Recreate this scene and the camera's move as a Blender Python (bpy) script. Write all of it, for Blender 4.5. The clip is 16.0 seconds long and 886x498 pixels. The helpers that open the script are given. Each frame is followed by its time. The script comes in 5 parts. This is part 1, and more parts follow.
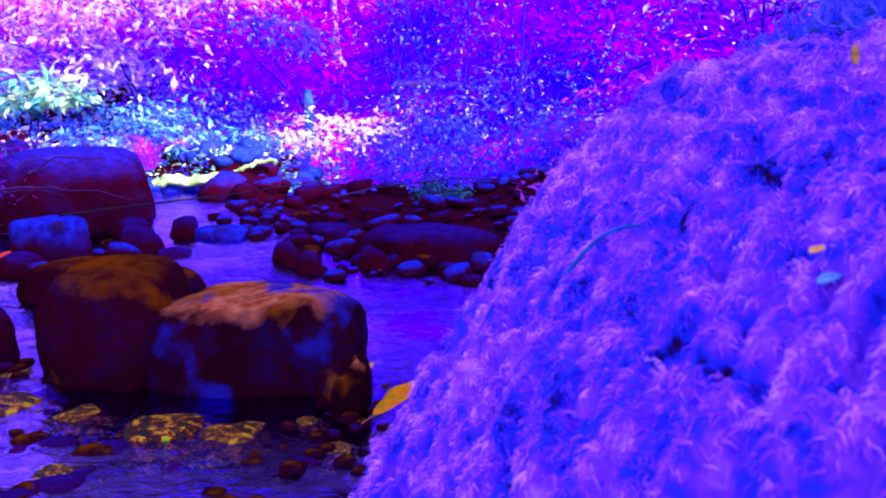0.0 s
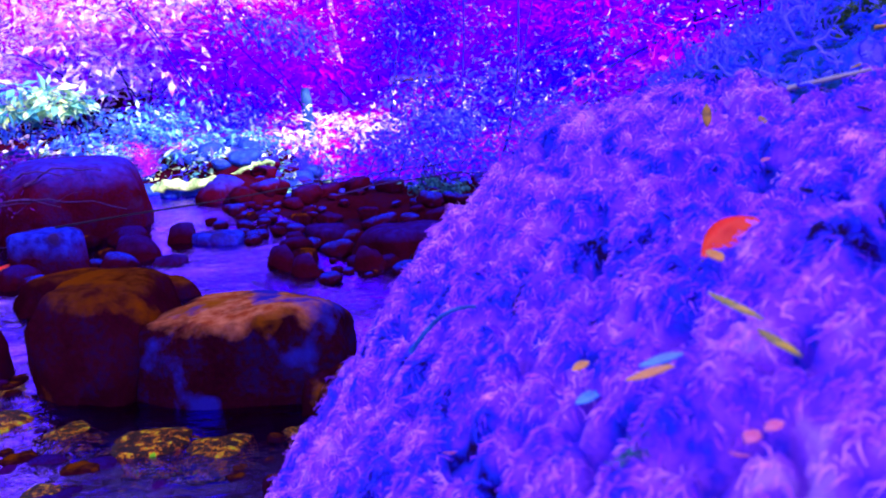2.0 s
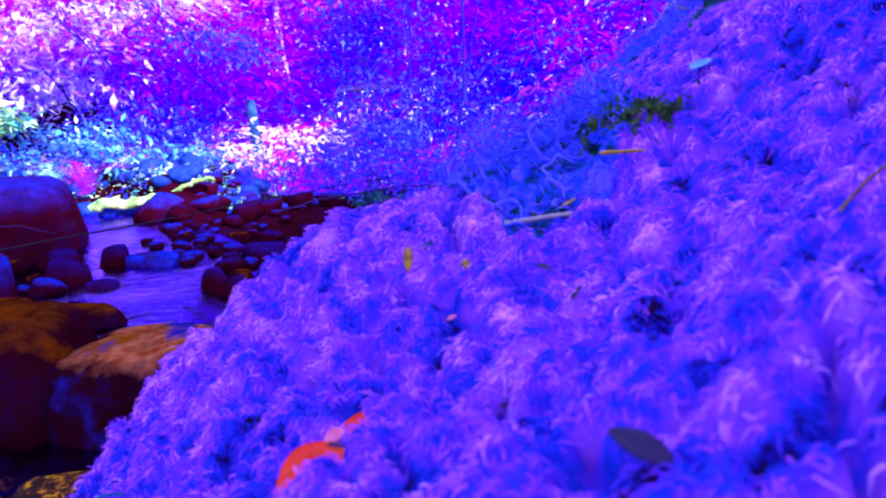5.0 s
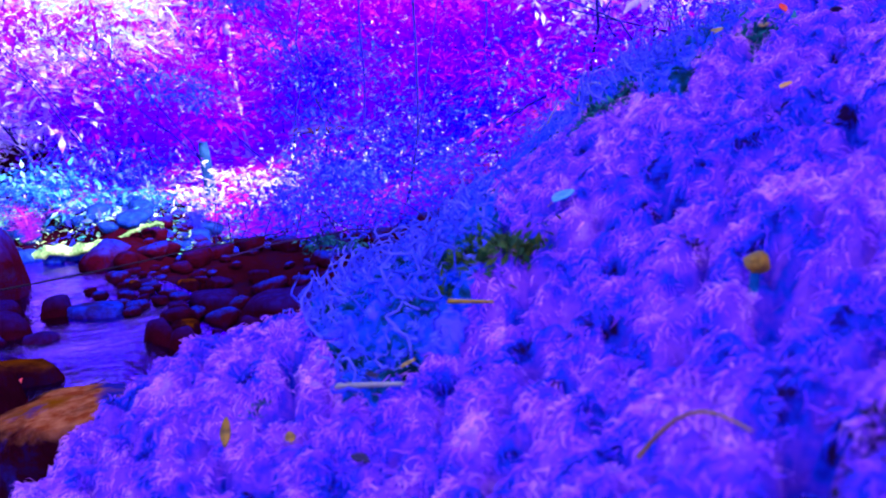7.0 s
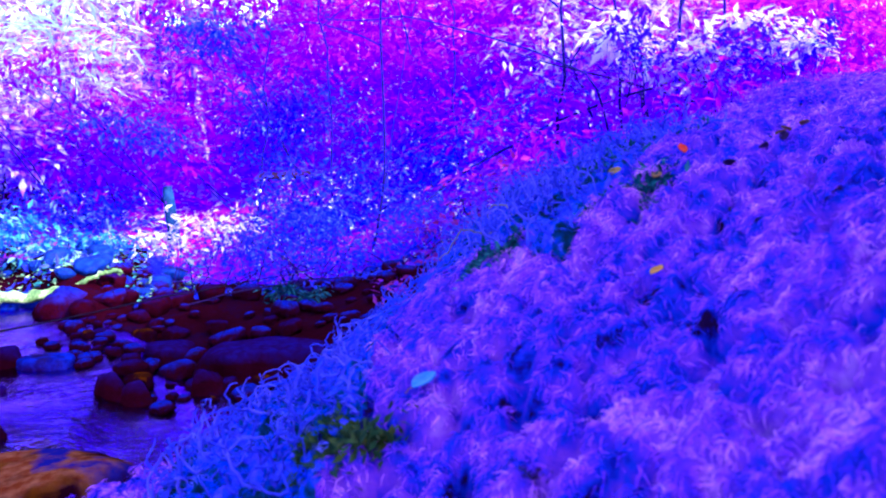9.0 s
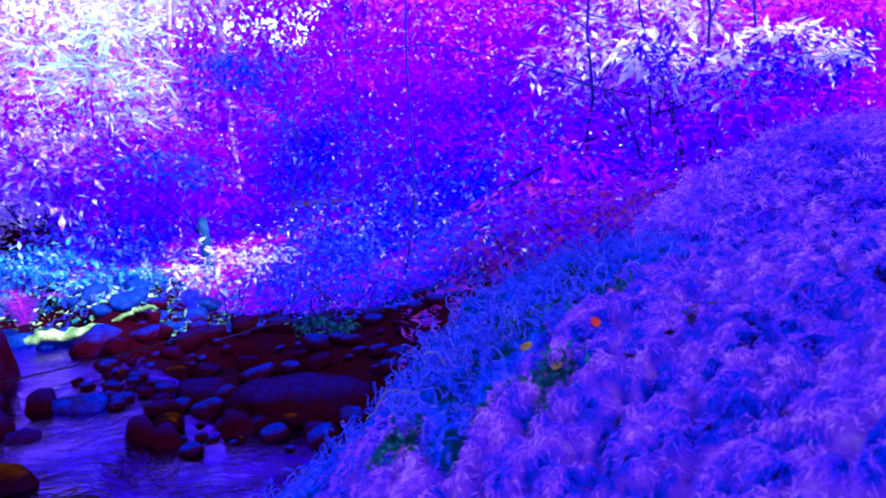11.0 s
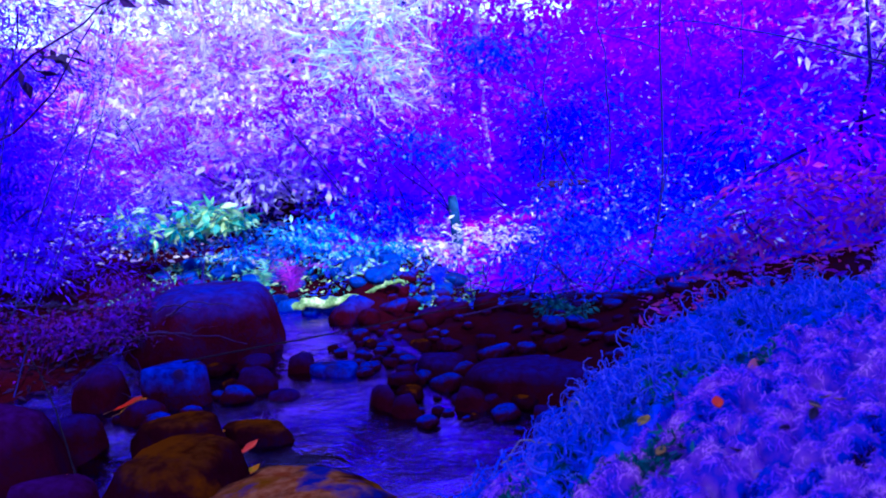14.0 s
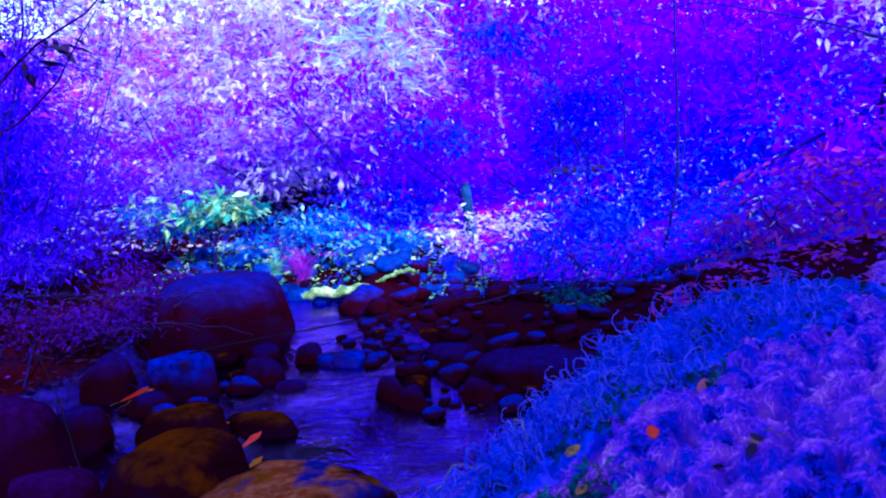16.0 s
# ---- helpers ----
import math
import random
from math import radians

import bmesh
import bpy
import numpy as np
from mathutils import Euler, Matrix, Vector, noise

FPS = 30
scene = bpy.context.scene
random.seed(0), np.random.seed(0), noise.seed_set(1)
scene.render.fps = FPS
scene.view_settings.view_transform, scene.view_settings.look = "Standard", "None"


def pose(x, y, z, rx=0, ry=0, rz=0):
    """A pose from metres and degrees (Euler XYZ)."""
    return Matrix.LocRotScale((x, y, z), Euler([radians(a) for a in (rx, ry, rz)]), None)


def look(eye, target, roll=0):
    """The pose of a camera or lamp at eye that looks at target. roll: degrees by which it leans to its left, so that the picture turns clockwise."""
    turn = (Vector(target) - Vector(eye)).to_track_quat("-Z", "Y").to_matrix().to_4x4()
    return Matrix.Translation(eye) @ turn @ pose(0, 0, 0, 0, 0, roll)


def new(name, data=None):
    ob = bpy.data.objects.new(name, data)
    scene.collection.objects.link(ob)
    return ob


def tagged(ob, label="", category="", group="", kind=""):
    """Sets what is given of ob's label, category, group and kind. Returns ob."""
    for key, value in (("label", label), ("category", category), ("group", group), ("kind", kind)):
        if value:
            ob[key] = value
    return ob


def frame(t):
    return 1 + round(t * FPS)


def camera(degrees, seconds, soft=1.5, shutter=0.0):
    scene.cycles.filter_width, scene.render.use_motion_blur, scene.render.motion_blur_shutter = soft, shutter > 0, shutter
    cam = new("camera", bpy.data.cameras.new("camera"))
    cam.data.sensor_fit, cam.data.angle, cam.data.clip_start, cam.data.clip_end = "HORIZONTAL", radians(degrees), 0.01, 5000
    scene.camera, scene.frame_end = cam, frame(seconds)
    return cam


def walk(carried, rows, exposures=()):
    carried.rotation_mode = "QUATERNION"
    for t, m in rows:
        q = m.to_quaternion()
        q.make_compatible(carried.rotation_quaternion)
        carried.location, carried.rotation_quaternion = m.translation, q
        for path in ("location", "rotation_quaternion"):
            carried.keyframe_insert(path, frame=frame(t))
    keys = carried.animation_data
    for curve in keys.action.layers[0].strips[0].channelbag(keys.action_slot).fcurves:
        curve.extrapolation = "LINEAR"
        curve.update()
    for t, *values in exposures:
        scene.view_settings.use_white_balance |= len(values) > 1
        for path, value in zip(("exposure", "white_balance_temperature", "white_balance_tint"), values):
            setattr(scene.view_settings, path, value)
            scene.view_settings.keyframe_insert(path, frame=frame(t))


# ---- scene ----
cam = camera(54.1, 16.0, soft=2.0)
cam.data.dof.use_dof, cam.data.dof.focus_distance, cam.data.dof.aperture_fstop = True, 1.8, 15.0
METRES, EYE, TILT, LEAN, TURN = 1.2, 1.18, -11.0, 0.0, 0.0
ROWS = [
    (0.0, 0.0, 0.0, 0.0, -0.0, 0.0, 0.0),
    (0.5, 0.0258, -0.0029, 0.0193, 0.36, -0.07, 0.15),
    (1.0, 0.0486, -0.0098, 0.0335, 0.73, -0.36, 1.14),
    (1.5, 0.073, -0.0093, 0.0454, 1.0, -0.61, 1.62),
    (2.0, 0.1034, 0.0032, 0.0535, 0.95, -0.81, 2.03),
    (2.5, 0.1315, 0.0153, 0.0666, 1.13, -0.92, 2.45),
    (3.0, 0.1576, 0.0218, 0.0821, 0.85, -1.0, 2.77),
    (3.5, 0.1868, 0.0225, 0.0887, 0.52, -0.97, 2.65),
    (4.0, 0.2218, 0.0297, 0.0976, -0.19, -0.94, 2.42),
    (6.5, 0.3328, 0.0819, 0.1944, -2.31, 0.3, 4.23),
    (7.0, 0.3543, 0.0951, 0.2025, -3.44, 1.17, 3.81),
    (7.5, 0.3694, 0.1063, 0.2194, -4.99, 1.87, 3.42),
    (8.0, 0.3861, 0.1162, 0.2429, -5.15, 2.78, 3.07),
    (8.5, 0.4086, 0.1226, 0.2615, -5.4, 3.27, 3.08),
    (11.0, 0.5451, 0.1156, 0.4099, -2.21, 4.37, 4.51),
    (11.5, 0.5877, 0.1192, 0.4298, -0.56, 4.8, 3.47),
    (12.0, 0.6236, 0.114, 0.4266, 1.79, 5.42, 2.51),
    (12.5, 0.6398, 0.1041, 0.4469, 5.22, 4.75, 1.62),
    (13.0, 0.6478, 0.0993, 0.474, 8.66, 3.89, 0.97),
    (13.5, 0.653, 0.0962, 0.4829, 12.03, 3.49, 2.0),
    (14.0, 0.6537, 0.0992, 0.4762, 14.42, 3.39, 1.43),
    (14.5, 0.6541, 0.107, 0.48, 16.91, 3.61, 0.41),
    (15.0, 0.6671, 0.1191, 0.5015, 18.79, 2.37, 2.21),
    (15.5, 0.6865, 0.1432, 0.5018, 17.92, 2.62, 2.08),
    (16.0, 0.7154, 0.1818, 0.4965, 15.86, 2.49, 1.63),
]
EXPOSURES = [(0.0, 2.7, 6300, 50), (4.0, 2.62, 6300, 36), (8.0, 2.4, 5900, 16), (11.0, 1.95, 5500, 14), (13.0, 1.62, 5100, 14), (16.0, 1.46, 5000, 14)]
walk(cam, [(t, pose(0, 0, EYE, TILT, LEAN, TURN) @ pose(METRES * x, METRES * y, METRES * z, 90 + pitch, roll, yaw)) for t, x, y, z, yaw, pitch, roll in ROWS], EXPOSURES)

# ---- light ----
SUN_UP, SUN_WAY = 30.0, 140.0   # degrees above the horizon, and from straight ahead (minus: to the left)


def make_light():
    world = bpy.data.worlds.new("sky")
    scene.world = world
    world.use_nodes = True
    nt = world.node_tree
    sky = nt.nodes.new("ShaderNodeTexSky")
    sky.sky_type, sky.sun_disc = "NISHITA", False
    sky.sun_elevation, sky.sun_rotation = radians(SUN_UP), radians(SUN_WAY)
    bg = nt.nodes["Background"]
    bg.inputs["Strength"].default_value = 0.15
    nt.links.new(sky.outputs["Color"], bg.inputs["Color"])
    lamp = bpy.data.lights.new("sun", "SUN")
    lamp.energy, lamp.angle, lamp.color = 2.5, radians(4), (1.0, 0.95, 0.92)
    sun = new("sun", lamp)
    a, e = radians(SUN_WAY), radians(SUN_UP)
    way = Vector((math.sin(a) * math.cos(e), math.cos(a) * math.cos(e), math.sin(e)))
    sun.matrix_world = look(way * 60, (0, 0, 0))


make_light()


# ---- materials ----
def material(name, colours, scale=8.0, fine=60.0, rough=0.7, bump=0.3, spec=0.4, islands=0.0, through_light=0.0, coord="Object", span=(0.3, 0.7)):
    """Colours mixed by a broad and a fine noise; islands: share of the mix that goes by loose piece; through_light: share of light let through."""
    m = bpy.data.materials.new(name)
    m.use_nodes = True
    nt, n = m.node_tree, m.node_tree.nodes
    link = nt.links.new
    bsdf = n["Principled BSDF"]
    bsdf.inputs["Roughness"].default_value = rough
    bsdf.inputs["Specular IOR Level"].default_value = spec
    tc = n.new("ShaderNodeTexCoord")
    big, small = n.new("ShaderNodeTexNoise"), n.new("ShaderNodeTexNoise")
    big.inputs["Scale"].default_value, big.inputs["Detail"].default_value = scale, 5
    small.inputs["Scale"].default_value, small.inputs["Detail"].default_value = fine, 3
    for t in (big, small):
        link(tc.outputs[coord], t.inputs["Vector"])
    mix = n.new("ShaderNodeMath")
    mix.operation = "MULTIPLY_ADD"
    mix.inputs[1].default_value = 0.35
    link(small.outputs["Fac"], mix.inputs[0])
    part_big = n.new("ShaderNodeMath")
    part_big.operation = "MULTIPLY"
    part_big.inputs[1].default_value = 0.65
    link(big.outputs["Fac"], part_big.inputs[0])
    link(part_big.outputs[0], mix.inputs[2])
    fac = mix.outputs[0]
    spread = n.new("ShaderNodeMapRange")
    spread.inputs["From Min"].default_value, spread.inputs["From Max"].default_value = span
    link(fac, spread.inputs["Value"])
    fac = spread.outputs["Result"]
    if islands:
        geo, blend = n.new("ShaderNodeNewGeometry"), n.new("ShaderNodeMix")
        blend.inputs["Factor"].default_value = islands
        link(fac, blend.inputs["A"])
        link(geo.outputs["Random Per Island"], blend.inputs["B"])
        fac = blend.outputs["Result"]
    ramp = n.new("ShaderNodeValToRGB")
    els = ramp.color_ramp.elements
    while len(els) < len(colours):
        els.new(0.5)
    for i, (el, c) in enumerate(zip(els, colours)):
        el.position, el.color = i / max(1, len(colours) - 1), (*c, 1)
    link(fac, ramp.inputs["Fac"])
    link(ramp.outputs["Color"], bsdf.inputs["Base Color"])
    if bump:
        b = n.new("ShaderNodeBump")
        b.inputs["Strength"].default_value, b.inputs["Distance"].default_value = bump, 0.02
        link(mix.outputs[0], b.inputs["Height"])
        link(b.outputs["Normal"], bsdf.inputs["Normal"])
    if through_light:
        tr, ms = n.new("ShaderNodeBsdfTranslucent"), n.new("ShaderNodeMixShader")
        ms.inputs["Fac"].default_value = through_light
        link(ramp.outputs["Color"], tr.inputs["Color"])
        link(bsdf.outputs["BSDF"], ms.inputs[1])
        link(tr.outputs["BSDF"], ms.inputs[2])
        link(ms.outputs["Shader"], n["Material Output"].inputs["Surface"])
    return m


def capped_rock(name, low, high, cap_from, cap_to, stains=()):
    """Wet dark stone with a crown whose edge wanders: dry and stained on tan and rust, mossy on violet, painted sky
    sheen on blue, red and dim.
    """
    m = material(name, low, 5.0, 45.0, 0.5, 0.7, 0.0)
    nt, n = m.node_tree, m.node_tree.nodes
    link = nt.links.new
    bsdf = n["Principled BSDF"]
    ramp = [x for x in n if x.type == "VALTORGB"][0]
    tc = [x for x in n if x.type == "TEX_COORD"][0]
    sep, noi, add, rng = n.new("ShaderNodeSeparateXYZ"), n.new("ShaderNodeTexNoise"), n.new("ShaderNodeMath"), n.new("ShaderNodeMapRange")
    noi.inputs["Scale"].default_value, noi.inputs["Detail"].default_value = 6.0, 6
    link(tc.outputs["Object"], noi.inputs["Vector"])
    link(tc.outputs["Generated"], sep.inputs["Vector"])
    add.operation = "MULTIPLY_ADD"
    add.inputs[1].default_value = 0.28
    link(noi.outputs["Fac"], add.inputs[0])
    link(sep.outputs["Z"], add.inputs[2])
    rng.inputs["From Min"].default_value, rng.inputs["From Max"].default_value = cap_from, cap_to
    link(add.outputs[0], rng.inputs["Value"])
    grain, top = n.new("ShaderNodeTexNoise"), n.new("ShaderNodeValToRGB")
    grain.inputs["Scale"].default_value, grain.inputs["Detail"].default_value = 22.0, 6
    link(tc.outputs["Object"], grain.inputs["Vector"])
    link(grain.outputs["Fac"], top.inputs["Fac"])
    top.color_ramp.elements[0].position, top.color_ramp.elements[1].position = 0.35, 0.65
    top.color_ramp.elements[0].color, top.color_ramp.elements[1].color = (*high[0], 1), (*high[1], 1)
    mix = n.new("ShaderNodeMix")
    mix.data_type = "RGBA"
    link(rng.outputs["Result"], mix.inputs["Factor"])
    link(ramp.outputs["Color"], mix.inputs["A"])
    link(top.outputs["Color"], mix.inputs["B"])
    colour = mix.outputs["Result"]
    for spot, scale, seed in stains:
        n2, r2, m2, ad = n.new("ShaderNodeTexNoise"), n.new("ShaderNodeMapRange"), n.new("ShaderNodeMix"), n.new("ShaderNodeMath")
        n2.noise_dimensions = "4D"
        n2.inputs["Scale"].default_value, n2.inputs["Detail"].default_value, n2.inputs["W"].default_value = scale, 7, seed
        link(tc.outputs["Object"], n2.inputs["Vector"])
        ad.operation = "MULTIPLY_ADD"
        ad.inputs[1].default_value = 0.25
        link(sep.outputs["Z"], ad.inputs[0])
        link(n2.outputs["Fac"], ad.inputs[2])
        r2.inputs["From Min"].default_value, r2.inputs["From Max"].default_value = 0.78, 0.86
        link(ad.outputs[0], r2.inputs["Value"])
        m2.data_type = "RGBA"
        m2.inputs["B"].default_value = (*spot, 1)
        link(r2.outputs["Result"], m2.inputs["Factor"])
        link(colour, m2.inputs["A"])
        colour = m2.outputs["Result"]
    link(colour, bsdf.inputs["Base Color"])
    return m


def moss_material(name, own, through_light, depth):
    """Living moss: pink-violet over most of it, blue and cold in patches, each tuft a little its own, with darker dead
    stuff here and there; own: how far single strands differ; depth: factor on all tones, low for the bed whose creases
    are to look shaded.
    """
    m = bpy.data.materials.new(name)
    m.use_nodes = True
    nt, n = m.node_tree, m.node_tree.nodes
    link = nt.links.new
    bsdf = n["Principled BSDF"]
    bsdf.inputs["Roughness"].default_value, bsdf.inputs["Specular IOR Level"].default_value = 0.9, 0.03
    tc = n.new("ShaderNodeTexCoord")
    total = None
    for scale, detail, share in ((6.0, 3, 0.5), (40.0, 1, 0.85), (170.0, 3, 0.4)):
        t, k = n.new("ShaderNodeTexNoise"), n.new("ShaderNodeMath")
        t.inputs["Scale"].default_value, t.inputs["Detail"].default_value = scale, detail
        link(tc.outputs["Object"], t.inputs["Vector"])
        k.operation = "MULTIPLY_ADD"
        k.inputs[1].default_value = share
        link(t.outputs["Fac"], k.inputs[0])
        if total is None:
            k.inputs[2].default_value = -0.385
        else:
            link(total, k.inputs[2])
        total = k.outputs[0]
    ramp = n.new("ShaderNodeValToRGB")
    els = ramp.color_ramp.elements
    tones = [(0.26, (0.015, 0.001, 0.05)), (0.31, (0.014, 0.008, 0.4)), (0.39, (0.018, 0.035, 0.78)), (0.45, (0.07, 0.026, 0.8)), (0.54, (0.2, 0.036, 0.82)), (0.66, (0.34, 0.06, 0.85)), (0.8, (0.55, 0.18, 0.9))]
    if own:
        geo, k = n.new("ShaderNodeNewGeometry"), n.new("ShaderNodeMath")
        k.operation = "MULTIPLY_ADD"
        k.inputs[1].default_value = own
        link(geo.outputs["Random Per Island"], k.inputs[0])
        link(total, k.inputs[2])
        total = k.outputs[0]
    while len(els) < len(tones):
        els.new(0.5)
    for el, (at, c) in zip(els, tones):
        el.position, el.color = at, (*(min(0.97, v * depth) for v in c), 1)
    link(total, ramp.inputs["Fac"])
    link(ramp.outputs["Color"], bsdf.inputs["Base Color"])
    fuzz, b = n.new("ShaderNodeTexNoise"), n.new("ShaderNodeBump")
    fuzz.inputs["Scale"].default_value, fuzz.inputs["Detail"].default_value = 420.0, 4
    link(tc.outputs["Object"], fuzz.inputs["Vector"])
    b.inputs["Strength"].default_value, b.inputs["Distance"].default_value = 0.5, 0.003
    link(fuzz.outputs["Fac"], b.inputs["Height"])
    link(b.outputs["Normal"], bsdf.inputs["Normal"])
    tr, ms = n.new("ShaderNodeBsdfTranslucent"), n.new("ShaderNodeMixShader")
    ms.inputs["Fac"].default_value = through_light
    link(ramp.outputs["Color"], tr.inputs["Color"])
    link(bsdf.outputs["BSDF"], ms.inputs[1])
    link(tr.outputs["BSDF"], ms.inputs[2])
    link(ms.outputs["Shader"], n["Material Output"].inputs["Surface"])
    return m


def water_material():
    m = bpy.data.materials.new("stream_water")
    m.use_nodes = True
    nt, n = m.node_tree, m.node_tree.nodes
    link = nt.links.new
    n.remove(n["Principled BSDF"])
    tc, mp = n.new("ShaderNodeTexCoord"), n.new("ShaderNodeMapping")
    mp.inputs["Scale"].default_value = (1.0, 1.6, 1.0)
    link(tc.outputs["Object"], mp.inputs["Vector"])
    wave, chop, calm = n.new("ShaderNodeTexNoise"), n.new("ShaderNodeTexNoise"), n.new("ShaderNodeTexNoise")
    wave.inputs["Scale"].default_value, wave.inputs["Detail"].default_value, wave.inputs["Distortion"].default_value = 9.0, 5, 0.8
    chop.inputs["Scale"].default_value, chop.inputs["Detail"].default_value = 30.0, 4
    calm.inputs["Scale"].default_value, calm.inputs["Detail"].default_value = 1.3, 3
    add = n.new("ShaderNodeMath")
    add.operation = "MULTIPLY_ADD"
    add.inputs[1].default_value = 0.2
    for t in (wave, chop, calm):
        link(mp.outputs["Vector"], t.inputs["Vector"])
    link(chop.outputs["Fac"], add.inputs[0])
    link(wave.outputs["Fac"], add.inputs[2])
    force = n.new("ShaderNodeMapRange")   # smooth glides between rippled runs
    force.inputs["From Min"].default_value, force.inputs["From Max"].default_value = 0.35, 0.65
    force.inputs["To Min"].default_value, force.inputs["To Max"].default_value = 0.16, 0.9
    link(calm.outputs["Fac"], force.inputs["Value"])
    b = n.new("ShaderNodeBump")
    b.inputs["Distance"].default_value = 0.05
    link(force.outputs["Result"], b.inputs["Strength"])
    link(add.outputs[0], b.inputs["Height"])
    fr, gl, tr, ms = n.new("ShaderNodeFresnel"), n.new("ShaderNodeBsdfGlossy"), n.new("ShaderNodeBsdfTransparent"), n.new("ShaderNodeMixShader")
    steep, shine = n.new("ShaderNodeMath"), n.new("ShaderNodeMath")
    steep.operation = "POWER"
    steep.inputs[1].default_value = 2.5
    shine.operation, shine.use_clamp = "MULTIPLY", True
    shine.inputs[1].default_value = 105.0
    fr.inputs["IOR"].default_value = 1.33
    gl.inputs["Roughness"].default_value, gl.inputs["Color"].default_value = 0.05, (0.42, 0.22, 1.0, 1)
    tr.inputs["Color"].default_value = (0.75, 0.5, 0.3, 1)
    link(b.outputs["Normal"], fr.inputs["Normal"])
    link(b.outputs["Normal"], gl.inputs["Normal"])
    link(fr.outputs["Fac"], steep.inputs[0])
    link(steep.outputs[0], shine.inputs[0])
    link(shine.outputs[0], ms.inputs["Fac"])
    link(tr.outputs["BSDF"], ms.inputs[1])
    link(gl.outputs["BSDF"], ms.inputs[2])
    link(ms.outputs["Shader"], n["Material Output"].inputs["Surface"])
    return m


